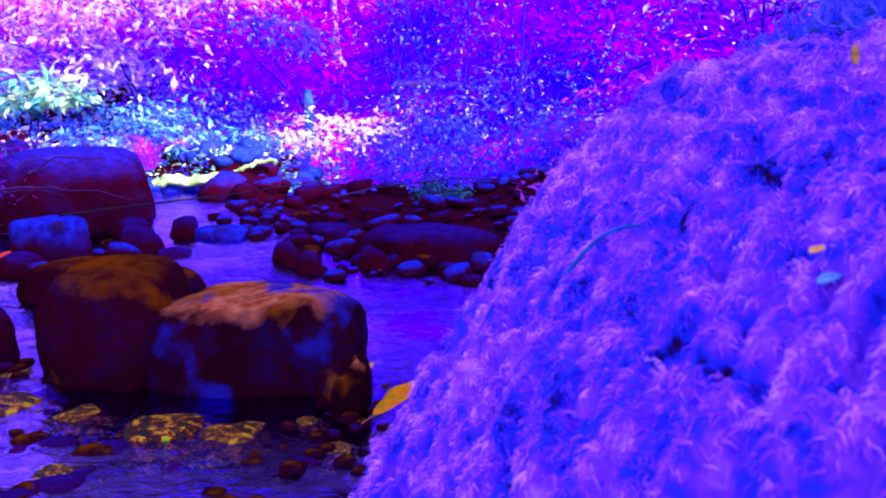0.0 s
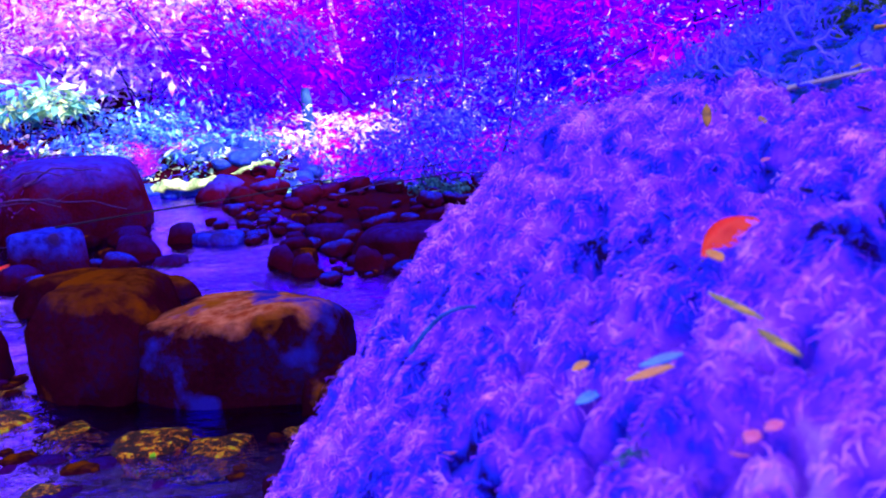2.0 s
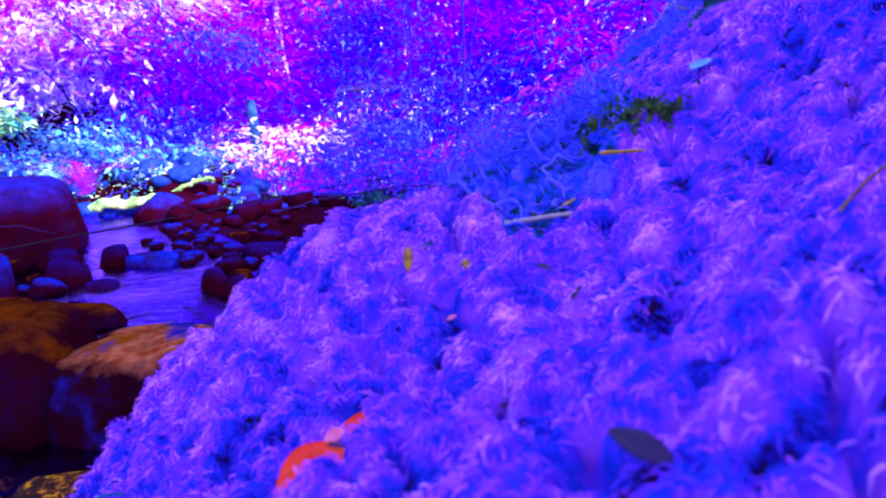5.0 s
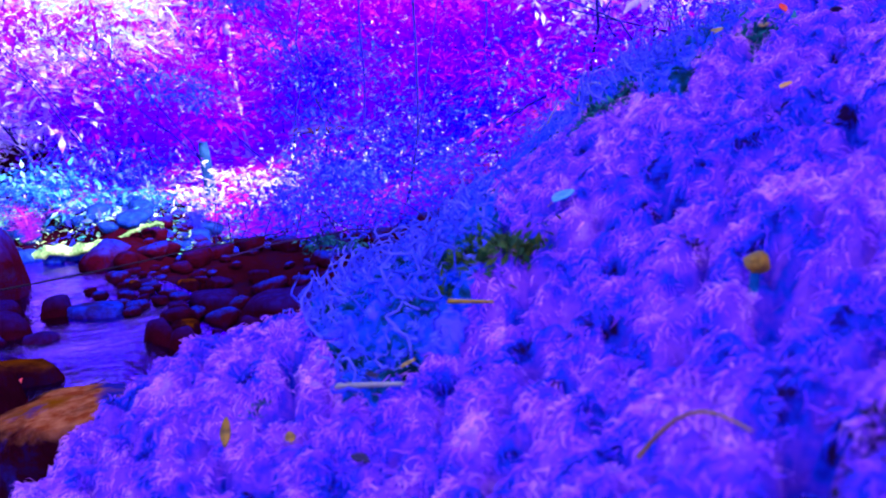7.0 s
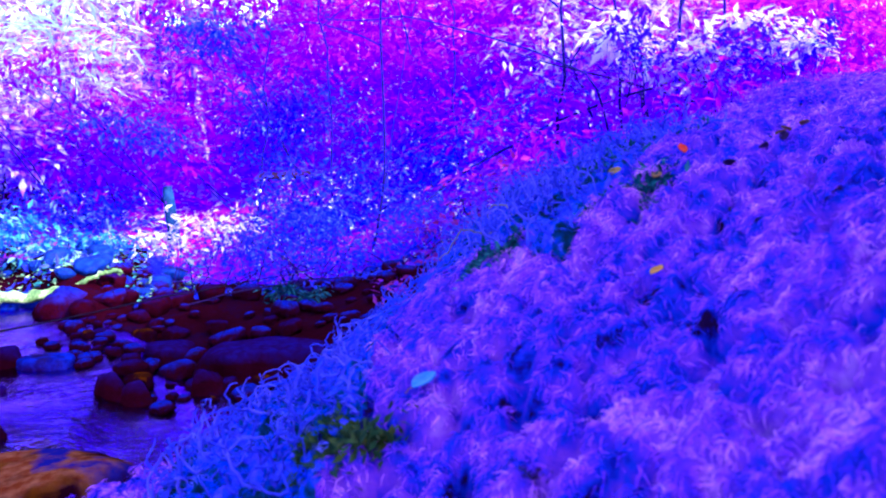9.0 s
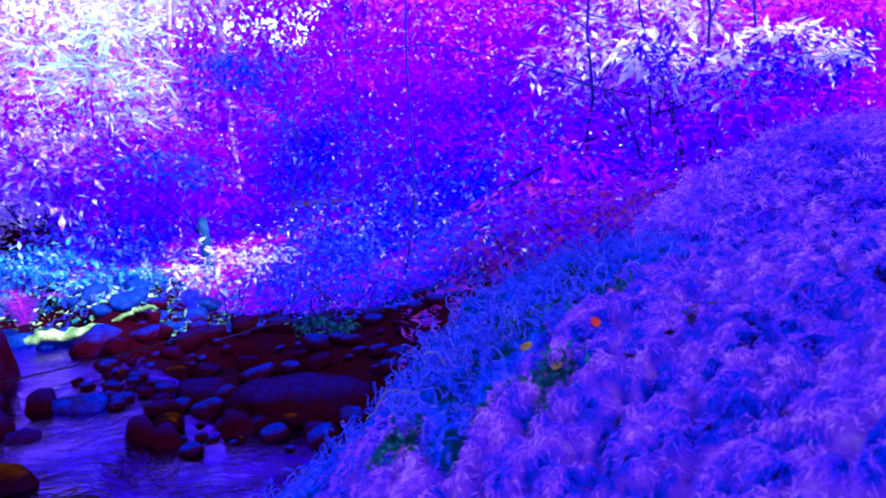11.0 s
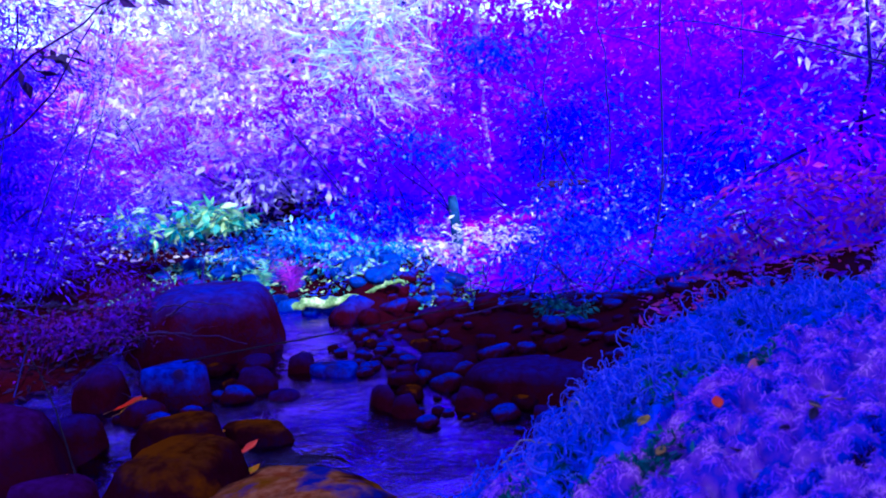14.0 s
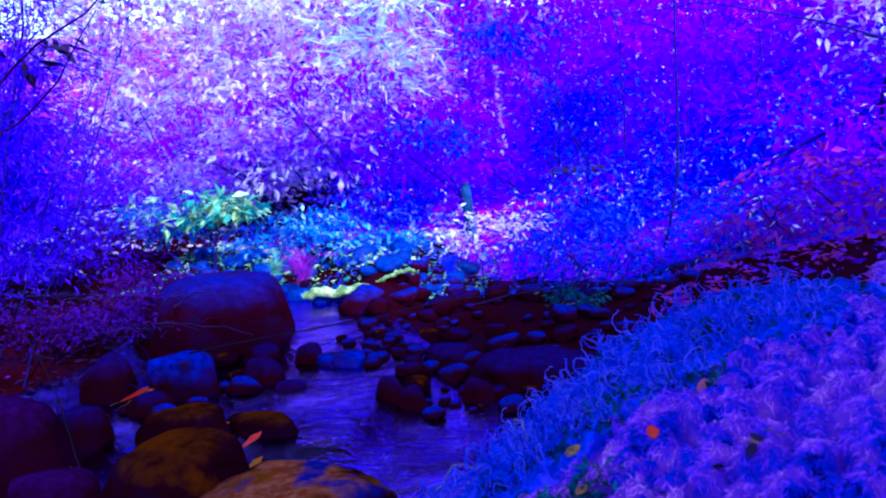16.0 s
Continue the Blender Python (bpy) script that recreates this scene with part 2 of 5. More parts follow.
M = {
    # bed has the strands' tones darkened: crease shade put into its colour
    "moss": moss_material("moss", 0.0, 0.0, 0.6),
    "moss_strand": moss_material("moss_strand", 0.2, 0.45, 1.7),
    "moss_blue": material("moss_blue", [(0.006, 0.03, 0.3), (0.012, 0.05, 0.8), (0.08, 0.08, 0.92), (0.34, 0.25, 0.95)], 12.0, 60.0, 0.9, 0.0, 0.03, 0.6, 0.25),
    "curl": material("curl", [(0.03, 0.03, 0.6), (0.08, 0.07, 0.85), (0.24, 0.16, 0.93)], 12.0, 60.0, 0.8, 0.0, 0.05, 0.6, 0.25),
    "moss_cold": material("moss_cold", [(0.002, 0.014, 0.04), (0.004, 0.03, 0.16), (0.015, 0.04, 0.7), (0.1, 0.06, 0.85)], 18.0, 120.0, 0.9, 0.6, 0.02, span=(0.42, 0.6)),
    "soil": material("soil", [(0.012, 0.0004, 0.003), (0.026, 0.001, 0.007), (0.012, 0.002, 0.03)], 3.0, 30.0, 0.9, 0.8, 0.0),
    "hill": material("hill", [(0.24, 0.008, 0.92), (0.3, 0.011, 0.95), (0.36, 0.014, 0.95), (0.4, 0.018, 0.95)], 0.7, 9.0, 0.9, 0.6, 0.05, span=(0.38, 0.62)),
    # crowns of rock_red, rock_blue and rock_dim: sky sheen put into the colour
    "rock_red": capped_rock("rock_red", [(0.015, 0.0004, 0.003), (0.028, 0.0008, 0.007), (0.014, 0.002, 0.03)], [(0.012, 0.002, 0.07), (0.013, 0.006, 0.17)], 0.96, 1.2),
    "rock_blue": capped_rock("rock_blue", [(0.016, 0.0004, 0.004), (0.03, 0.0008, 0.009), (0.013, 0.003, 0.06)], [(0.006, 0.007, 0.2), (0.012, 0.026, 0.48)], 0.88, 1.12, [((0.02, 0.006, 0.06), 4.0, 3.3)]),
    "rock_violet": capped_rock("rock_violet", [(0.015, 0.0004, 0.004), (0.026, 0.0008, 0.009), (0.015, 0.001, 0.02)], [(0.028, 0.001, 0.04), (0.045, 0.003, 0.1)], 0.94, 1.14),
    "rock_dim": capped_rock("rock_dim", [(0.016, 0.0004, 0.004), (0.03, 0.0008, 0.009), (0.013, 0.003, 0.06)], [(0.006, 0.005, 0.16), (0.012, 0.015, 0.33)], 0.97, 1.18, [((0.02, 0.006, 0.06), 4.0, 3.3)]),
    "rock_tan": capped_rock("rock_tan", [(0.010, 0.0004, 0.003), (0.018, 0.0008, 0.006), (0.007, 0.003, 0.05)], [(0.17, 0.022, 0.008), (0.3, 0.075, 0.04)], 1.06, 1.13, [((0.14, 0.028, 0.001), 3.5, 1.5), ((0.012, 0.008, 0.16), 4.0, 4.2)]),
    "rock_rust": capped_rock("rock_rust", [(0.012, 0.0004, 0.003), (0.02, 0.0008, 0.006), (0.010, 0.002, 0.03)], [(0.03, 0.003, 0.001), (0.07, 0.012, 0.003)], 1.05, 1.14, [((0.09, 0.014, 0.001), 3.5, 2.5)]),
    "bed_gold": material("bed_gold", [(0.01, 0.0004, 0.002), (0.012, 0.0006, 0.002), (0.03, 0.002, 0.001), (0.25, 0.04, 0.0005), (0.48, 0.18, 0.0008), (0.08, 0.3, 0.002)], 11.0, 60.0, 0.6, 0.7, 0.1, span=(0.41, 0.63)),
    # sunlit patches of the far foliage put into the leaf colour
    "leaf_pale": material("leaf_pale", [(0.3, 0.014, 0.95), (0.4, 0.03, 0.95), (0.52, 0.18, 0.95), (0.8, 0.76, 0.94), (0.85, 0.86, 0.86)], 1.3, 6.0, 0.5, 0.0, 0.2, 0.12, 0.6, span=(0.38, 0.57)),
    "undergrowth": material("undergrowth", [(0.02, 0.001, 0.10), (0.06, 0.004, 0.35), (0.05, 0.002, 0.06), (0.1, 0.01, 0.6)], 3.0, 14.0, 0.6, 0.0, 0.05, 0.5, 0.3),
    # near-white tones: sun glare and glints put into the leaf colour
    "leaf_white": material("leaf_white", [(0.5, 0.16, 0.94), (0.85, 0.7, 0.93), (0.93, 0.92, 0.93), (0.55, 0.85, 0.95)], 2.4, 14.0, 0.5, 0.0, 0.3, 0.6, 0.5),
    "leaf_violet": material("leaf_violet", [(0.27, 0.010, 0.96), (0.38, 0.012, 0.97), (0.46, 0.015, 0.97), (0.5, 0.02, 0.97)], 0.75, 7.0, 0.5, 0.0, 0.02, 0.06, 0.75, span=(0.36, 0.6)),
    "reed": material("reed", [(0.2, 0.4, 0.95), (0.6, 0.8, 0.95), (0.93, 0.95, 0.95)], 2.0, 12.0, 0.5, 0.0, 0.2, 0.5, 0.5),
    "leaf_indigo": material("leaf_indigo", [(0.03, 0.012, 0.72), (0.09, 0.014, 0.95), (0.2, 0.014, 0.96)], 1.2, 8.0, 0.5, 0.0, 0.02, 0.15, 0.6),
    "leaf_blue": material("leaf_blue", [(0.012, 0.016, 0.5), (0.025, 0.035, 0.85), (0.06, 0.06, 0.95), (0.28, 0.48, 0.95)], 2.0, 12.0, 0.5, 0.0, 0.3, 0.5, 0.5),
    "leaf_cyan": material("leaf_cyan", [(0.003, 0.04, 0.12), (0.01, 0.2, 0.28), (0.12, 0.5, 0.32), (0.65, 0.88, 0.4), (0.35, 0.65, 0.04)], 3.0, 12.0, 0.45, 0.0, 0.1, 0.6, 0.35),
    "leaf_red": material("leaf_red", [(0.08, 0.005, 0.6), (0.2, 0.008, 0.85), (0.4, 0.012, 0.2), (0.4, 0.03, 0.92)], 1.6, 12.0, 0.6, 0.0, 0.3, 0.6, 0.4),
    "leaf_aqua": material("leaf_aqua", [(0.008, 0.03, 0.35), (0.02, 0.12, 0.75), (0.08, 0.4, 0.85), (0.7, 0.9, 0.9)], 4.0, 14.0, 0.5, 0.0, 0.1, 0.6, 0.4),
    "leaf_teal": material("leaf_teal", [(0.002, 0.015, 0.04), (0.005, 0.04, 0.09), (0.015, 0.11, 0.18), (0.1, 0.3, 0.35)], 6.0, 30.0, 0.5, 0.0, 0.05, 0.5, 0.2),
    "bark": material("bark", [(0.004, 0.002, 0.06), (0.010, 0.004, 0.14), (0.006, 0.001, 0.03)], 6.0, 50.0, 0.85, 0.6, 0.1),
    # bark made light: sun on the trunks put into their colour
    "bark_pale": material("bark_pale", [(0.2, 0.12, 0.7), (0.4, 0.28, 0.85), (0.12, 0.08, 0.7)], 4.0, 40.0, 0.8, 0.4, 0.2),
    "bark_purple": material("bark_purple", [(0.01, 0.0003, 0.025), (0.022, 0.0006, 0.06), (0.008, 0.0002, 0.01)], 9.0, 40.0, 0.9, 1.0, 0.02),
    "twig": material("twig", [(0.012, 0.002, 0.03), (0.03, 0.006, 0.09), (0.012, 0.001, 0.015)], 20.0, 80.0, 0.7, 0.3, 0.1),
    "red_leaf": material("red_leaf", [(0.85, 0.008, 0.006), (0.9, 0.02, 0.003), (0.85, 0.06, 0.002)], 40.0, 200.0, 0.45, 0.2, 0.4, 0.0, 0.3),
    "yellow": material("yellow", [(0.4, 0.09, 0.004), (0.55, 0.18, 0.006)], 60.0, 300.0, 0.5, 0.2, 0.4),
    "green_bit": material("green_bit", [(0.01, 0.05, 0.01), (0.2, 0.13, 0.003), (0.45, 0.22, 0.004)], 60.0, 200.0, 0.5, 0.2, 0.1, span=(0.35, 0.6)),
    "cyan_bit": material("cyan_bit", [(0.005, 0.08, 0.5), (0.01, 0.17, 0.6)], 40.0, 200.0, 0.4, 0.2, 0.5),
    "pink_bit": material("pink_bit", [(0.5, 0.03, 0.15), (0.6, 0.12, 0.3)], 40.0, 200.0, 0.5, 0.2, 0.4),
    "brown_bit": material("brown_bit", [(0.1, 0.02, 0.02), (0.3, 0.1, 0.02)], 40.0, 200.0, 0.6, 0.2, 0.4),
    "twig_dark": material("twig_dark", [(0.004, 0.001, 0.008), (0.012, 0.003, 0.03)], 20.0, 80.0, 0.7, 0.3, 0.1),
    "needle_blue": material("needle_blue", [(0.02, 0.004, 0.5), (0.06, 0.008, 0.85), (0.14, 0.012, 0.92), (0.06, 0.05, 0.95)], 1.8, 12.0, 0.6, 0.0, 0.2, 0.4, 0.45),
    "rock_cyan": material("rock_cyan", [(0.003, 0.006, 0.08), (0.006, 0.025, 0.25), (0.015, 0.06, 0.45)], 6.0, 40.0, 0.45, 0.5, 0.05),
    "log_moss": material("log_moss", [(0.003, 0.02, 0.03), (0.2, 0.36, 0.12), (0.8, 0.92, 0.5)], 9.0, 50.0, 0.8, 0.7, 0.1),
    "bark_teal": material("bark_teal", [(0.005, 0.012, 0.05), (0.008, 0.04, 0.14), (0.03, 0.1, 0.26)], 8.0, 50.0, 0.8, 0.5, 0.1),
    "bark_dark": material("bark_dark", [(0.01, 0.001, 0.02), (0.03, 0.003, 0.05)], 8.0, 50.0, 0.8, 0.5, 0.2),
    "teal_dark": material("teal_dark", [(0.001, 0.006, 0.03), (0.003, 0.014, 0.07)], 60.0, 300.0, 0.7, 0.2, 0.02),
    "teal_stem": material("teal_stem", [(0.002, 0.02, 0.14), (0.004, 0.05, 0.28), (0.015, 0.09, 0.4)], 60.0, 300.0, 0.5, 0.2, 0.05),
    "straw": material("straw", [(0.15, 0.09, 0.16), (0.3, 0.2, 0.28)], 30.0, 200.0, 0.6, 0.2, 0.3),
    "gold_leaf": material("gold_leaf", [(0.03, 0.13, 0.001), (0.5, 0.13, 0.0006), (0.55, 0.06, 0.0006)], 22.0, 60.0, 0.5, 0.2, 0.02),
    "brown_gold": material("brown_gold", [(0.05, 0.008, 0.01), (0.4, 0.16, 0.008)], 120.0, 300.0, 0.5, 0.2, 0.3),
    "leaf_moss_green": material("leaf_moss_green", [(0.003, 0.02, 0.035), (0.012, 0.06, 0.02), (0.1, 0.09, 0.008)], 40.0, 150.0, 0.6, 0.0, 0.3, 0.6, 0.3),
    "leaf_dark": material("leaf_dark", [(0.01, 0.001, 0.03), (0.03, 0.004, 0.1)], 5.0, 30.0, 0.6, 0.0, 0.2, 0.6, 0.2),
    "water": water_material(),
}


# ---- mesh helpers ----
def tri_mesh(name, v, f, mat, smooth=True):
    me = bpy.data.meshes.new(name)
    v, f = np.asarray(v, np.float32), np.asarray(f, np.int32)
    me.vertices.add(len(v))
    me.vertices.foreach_set("co", v.ravel())
    me.loops.add(f.size)
    me.loops.foreach_set("vertex_index", f.ravel())
    me.polygons.add(len(f))
    me.polygons.foreach_set("loop_start", np.arange(0, f.size, f.shape[1], dtype=np.int32))
    me.polygons.foreach_set("loop_total", np.full(len(f), f.shape[1], np.int32))
    me.polygons.foreach_set("use_smooth", np.full(len(f), smooth))
    me.update(calc_edges=True)
    me.materials.append(mat)
    return me


def thing(name, me, label, category, group="", kind="", m=None):
    ob = new(name, me)
    if m is not None:
        ob.matrix_world = m
    return tagged(ob, label, category, group, kind)


def part(name, me, parent, label=""):
    ob = new(name, me)
    ob.parent = parent
    return tagged(ob, label)


def scatter(tv, tf, rot, place):
    """The template tv, tf at many turns (n, 3, 3) and places (n, 3)."""
    v = np.einsum("nij,kj->nki", rot, tv) + place[:, None]
    f = tf[None] + (np.arange(len(place)) * len(tv))[:, None, None]
    return v.reshape(-1, 3), f.reshape(-1, 3)


def joined(parts):
    vs, fs, k = [], [], 0
    for v, f in parts:
        vs.append(v)
        fs.append(np.asarray(f) + k)
        k += len(v)
    return np.concatenate(vs), np.concatenate(fs)


def unit(a):
    return a / np.maximum(np.linalg.norm(a, axis=-1, keepdims=True), 1e-9)


def frames_of(ahead, up):
    """Turns whose y goes ahead and whose z is near up."""
    y = unit(ahead)
    x = unit(np.cross(y, up))
    return np.stack([x, y, np.cross(x, y)], -1)


def tube(points, radii, sides=6):
    """A tapered tube along points: vertices and triangles, with a closed tip."""
    p, r = np.asarray(points, float), np.asarray(radii, float)
    t = unit(np.gradient(p, axis=0))
    a = unit(np.cross(t, np.where(np.abs(t[:, 2:]) > 0.9, [[1.0, 0, 0]], [[0, 0, 1.0]])))
    b = np.cross(t, a)
    ang = np.arange(sides) * 2 * np.pi / sides
    ring = p[:, None] + r[:, None, None] * (np.cos(ang)[None, :, None] * a[:, None] + np.sin(ang)[None, :, None] * b[:, None])
    n = len(p)
    f = []
    for i in range(n - 1):
        for j in range(sides):
            k = (j + 1) % sides
            q = (i * sides + j, i * sides + k, (i + 1) * sides + k, (i + 1) * sides + j)
            f += [(q[0], q[1], q[2]), (q[0], q[2], q[3])]
    f += [(0, j, j + 1) for j in range(1, sides - 1)]
    e = (n - 1) * sides
    f += [(e, e + j + 1, e + j) for j in range(1, sides - 1)]
    return ring.reshape(-1, 3), np.array(f)


def bent(a, b, sag, n=12, wobble=0.02, rng=None):
    """Points from a to b that bow by sag (metres up) and wander a little."""
    s = np.linspace(0, 1, n)[:, None]
    p = np.asarray(a) * (1 - s) + np.asarray(b) * s
    p[:, 2:] += sag * 4 * s * (1 - s)
    if rng is not None:
        w = np.cumsum(rng.normal(0, wobble, (n, 3)), 0)
        p += w - s * w[-1]
    return p


def smooth_step(v, a, b):
    s = np.clip((v - a) / (b - a), 0, 1)
    return s * s * (3 - 2 * s)


def noise_grid(x, y, scale, seed):
    """Smooth value noise on arrays, about -1 to 1."""
    rng = np.random.default_rng(seed)
    table = rng.uniform(-1, 1, (256, 256))
    u, v = x * scale + 1000.3, y * scale + 1000.7
    i, j = np.floor(u).astype(int), np.floor(v).astype(int)
    a, b = u - i, v - j
    a, b = a * a * (3 - 2 * a), b * b * (3 - 2 * b)
    g = lambda p, q: table[p % 256, q % 256]
    return (g(i, j) * (1 - a) + g(i + 1, j) * a) * (1 - b) + (g(i, j + 1) * (1 - a) + g(i + 1, j + 1) * a) * b


def sheet(name, xs, ys, height, mat):
    x, y = np.meshgrid(xs, ys)
    v = np.stack([x, y, height(x, y)], -1).reshape(-1, 3)
    i = (np.arange(len(ys) - 1)[:, None] * len(xs) + np.arange(len(xs) - 1)[None]).ravel()
    f = np.stack([i, i + 1, i + 1 + len(xs), i + len(xs)], -1)
    return tri_mesh(name, v, f, mat)


# ---- the lie of the land ----
def ground_z(x, y):
    """Stream bed, gravel bar, soil under the banks and the hillside behind; also an unseen ridge added to shade stream
    and moss.
    """
    z = -0.16 + 0.03 * noise_grid(x, y, 2.2, 3) + 0.015 * noise_grid(x, y, 7.0, 4)
    z = z + (0.21 + 0.1 * np.clip(y - 5.7, 0, 1.5) * smooth_step(-y, -8.6, -7.4)) * smooth_step(y + 0.5 * (x + 1), 5.6, 6.5) * smooth_step(x + 0.6 * (y - 6), -1.4, -0.95)
    z = z + 0.22 * np.clip(x - 0.15, 0, 3) * smooth_step(y, 4.6, 6.5)
    z = z + 0.6 * smooth_step(x, 0.2, 1.6) * (1 - smooth_step(y, 4.0, 6.5))
    z = z + 0.45 * smooth_step(-x, 2.9, 4.6) * (1 - 0.6 * smooth_step(y, 6.0, 8.0))
    left = smooth_step(-x, 1.2, 1.8)
    z = z + left * (0.26 * smooth_step(y, 4.8, 6.4) + 0.2 * smooth_step(y + 0.15 * x, 6.9, 8.2)) + (0.45 - 0.36 * left) * smooth_step(y + 0.15 * x, 8.5, 9.8)
    slope = 0.16 + 0.20 * smooth_step(x, -4.0, 0.5)
    z = z + slope * np.clip(y - 9.6, 0, 60) + 0.12 * noise_grid(x, y, 0.8, 5) * smooth_step(y, 9, 11)
    # unseen ridge to the right and rear, added to block the sun
    z = z + 5.8 * smooth_step(x, 2.9, 6.0) * (1 - smooth_step(y, 0.5, 4.0)) + 2.0 * smooth_step(-y, 1.5, 5.0)
    return z + 0.05 * np.clip(-x - 6, 0, 60) + 0.1 * np.clip(-y - 3, 0, 60) + 0.15 * np.clip(x - 4, 0, 60)


def water_z(x, y):
    """The stream's surface: a still reach, and behind the boulders a pool and a run that lie higher."""
    z = 0.085 * smooth_step(y, 4.1, 4.6) * smooth_step(-x, 0.8, 1.05) + 0.165 * smooth_step(y, 5.0, 6.7) * smooth_step(-x - 0.6 * (y - 6), 0.6, 1.1)
    return z + 0.005 * noise_grid(x, y, 4, 31) + 0.004 * noise_grid(x, y, 11, 32)


BUMPS = [(0.6, 0.95, 0.122), (0.85, 1.15, 0.047), (0.0, 0.5, 0.036), (0.2, 0.85, 0.12), (0.45, 1.0, -0.127), (0.6, 1.3, -0.081), (0.85, 1.45, 0.024), (0.2, 0.3, 0.102), (1.1, 1.2, -0.03), (0.6, 0.6, -0.044), (0.9, 0.85, -0.063), (0.4, 0.65, -0.025)]


def brink(x, y):
    """How far a spot lies beyond the line along which the bank breaks off (minus: on top of it)."""
    s, c = math.sin(0.82), math.cos(0.82)
    u = c * x + s * y
    return (-s * x + c * y) - 0.538 + 0.0471 * u**2 - 0.0287 * u**3


def bank_z(x, y):
    """The mossy bank: a slope that climbs to the side and breaks off steeply towards the stream."""
    z = 0.6926 + 1.1851 * x + 0.2732 * y - 0.2099 * x * x - 0.4398 * x * y + 0.0177 * y * y
    z = z - 3.02 * 0.0252 * np.logaddexp(0, brink(x, y) / 0.0252)
    for cx, cy, h in BUMPS:
        z = z + h * np.exp(-((x - cx) ** 2 + (y - cy) ** 2) / 0.08)
    f = np.maximum(smooth_step(x, 2.0, 3.1), smooth_step(-y, 0.25, 1.5))   # runs out into the ground at its ends
    return z * (1 - f) + (ground_z(x, y) - 0.04) * f


def cushions(x, y, scale, seed, reach=0.66):
    """Domed tufts side by side with deep creases between them, 0 to about 1.3."""
    rng = np.random.default_rng(seed)
    jx, jy, jh = rng.random((64, 64)), rng.random((64, 64)), rng.random((64, 64))
    u, v = x * scale + 500.0, y * scale + 500.0
    i, j = np.floor(u).astype(int), np.floor(v).astype(int)
    best = np.zeros(np.shape(u))
    for di in (-1, 0, 1):
        for dj in (-1, 0, 1):
            a, b = (i + di) % 64, (j + dj) % 64
            r = reach * (0.75 + 0.5 * jh[a, b])
            d2 = ((u - (i + di) - jx[a, b]) ** 2 + (v - (j + dj) - jy[a, b]) ** 2) / r**2
            best = np.maximum(best, (0.75 + 0.5 * jh[a, b]) * np.sqrt(np.clip(1 - d2, 0, 1)))
    return best


def tufts(x, y):
    return cushions(x + 0.1 * y + 0.006 * noise_grid(x, y, 55, 15), y + 0.006 * noise_grid(x, y, 60, 16), 42, 13)


def lumps(x, y):
    a = 0.006 * noise_grid(x, y, 9, 11) + 0.012 * (cushions(x, y, 13, 12) - 0.8)
    return a + 0.027 * (tufts(x, y) - 0.8) + 0.0045 * noise_grid(x, y, 75, 18) + 0.003 * noise_grid(x, y, 150, 17)


def bank_top(x, y):
    return bank_z(x, y) + lumps(x, y) - 0.006


def edge_band(x, y):
    """Where the twiggy blue growth along the brink takes over from the soft moss."""
    wide = -0.08 + 0.14 * smooth_step(x, 0.28, 0.4) + 0.3 * (smooth_step(x, 0.3, 0.42) * (1 - smooth_step(x, 0.5, 0.56)) + smooth_step(x, 0.6, 0.68))
    return brink(x, y) > 0.07 * noise_grid(x, y, 7, 41) + 0.03 * noise_grid(x, y, 25, 42) - wide


def mound_z(x, y):
    """A second mossy hump farther up the same bank."""
    z = 1.62 - 0.5 * (2.4 - np.minimum(x, 2.4)) ** 2 - 3.0 * np.clip(1.6 - x, 0, 9) - 0.55 * (y - 3.25) ** 2
    f = smooth_step(x, 2.9, 4.0)
    z = z * (1 - f) + (ground_z(x, y) - 0.04) * f
    return z + 0.03 * noise_grid(x, y, 7, 21) + 0.015 * noise_grid(x, y, 16, 22)


xs = np.concatenate([np.linspace(-300, -14, 14), np.arange(-13, 9.1, 0.1), np.linspace(11, 300, 14)])
ys = np.concatenate([np.linspace(-200, -6, 10), np.arange(-5, 18.1, 0.1), np.linspace(20, 400, 16)])
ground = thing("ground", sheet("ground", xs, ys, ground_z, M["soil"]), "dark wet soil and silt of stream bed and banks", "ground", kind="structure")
ground.data.materials.append(M["hill"])
centre = np.empty(len(ground.data.polygons) * 3, np.float32)
ground.data.polygons.foreach_get("center", centre)
centre = centre.reshape(-1, 3)
# the unseen ridge gets the hill's violet too, to tint its bounced light
ground.data.polygons.foreach_set("material_index", (((centre[:, 1] > 8.7 - 0.25 * np.minimum(centre[:, 0], 0)) & (centre[:, 0] > -3.4)) | (centre[:, 1] > 12) | ((centre[:, 0] + 0.4 * np.sin(1.7 * centre[:, 1]) > 3.0) & (centre[:, 1] < 3.5)) | ((centre[:, 0] > 1.6) & (centre[:, 1] > 7.5))).astype(np.int32))

water = thing("water", sheet("water", np.arange(-4.2, 1.5, 0.05), np.arange(-3, 8.4, 0.05), water_z, M["water"]),
              "shallow clear stream water with ripples and bright reflections", "water", kind="structure")
water.visible_shadow = False

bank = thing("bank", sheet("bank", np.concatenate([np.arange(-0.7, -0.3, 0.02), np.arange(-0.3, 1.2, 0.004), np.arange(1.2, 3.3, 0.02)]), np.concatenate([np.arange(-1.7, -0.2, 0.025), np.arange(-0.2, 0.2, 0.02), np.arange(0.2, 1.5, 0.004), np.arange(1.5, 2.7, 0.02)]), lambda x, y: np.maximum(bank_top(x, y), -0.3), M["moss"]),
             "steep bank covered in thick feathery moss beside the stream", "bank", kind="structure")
bank.data.materials.append(M["moss_cold"])
centre = np.empty(len(bank.data.polygons) * 3, np.float32)
bank.data.polygons.foreach_get("center", centre)
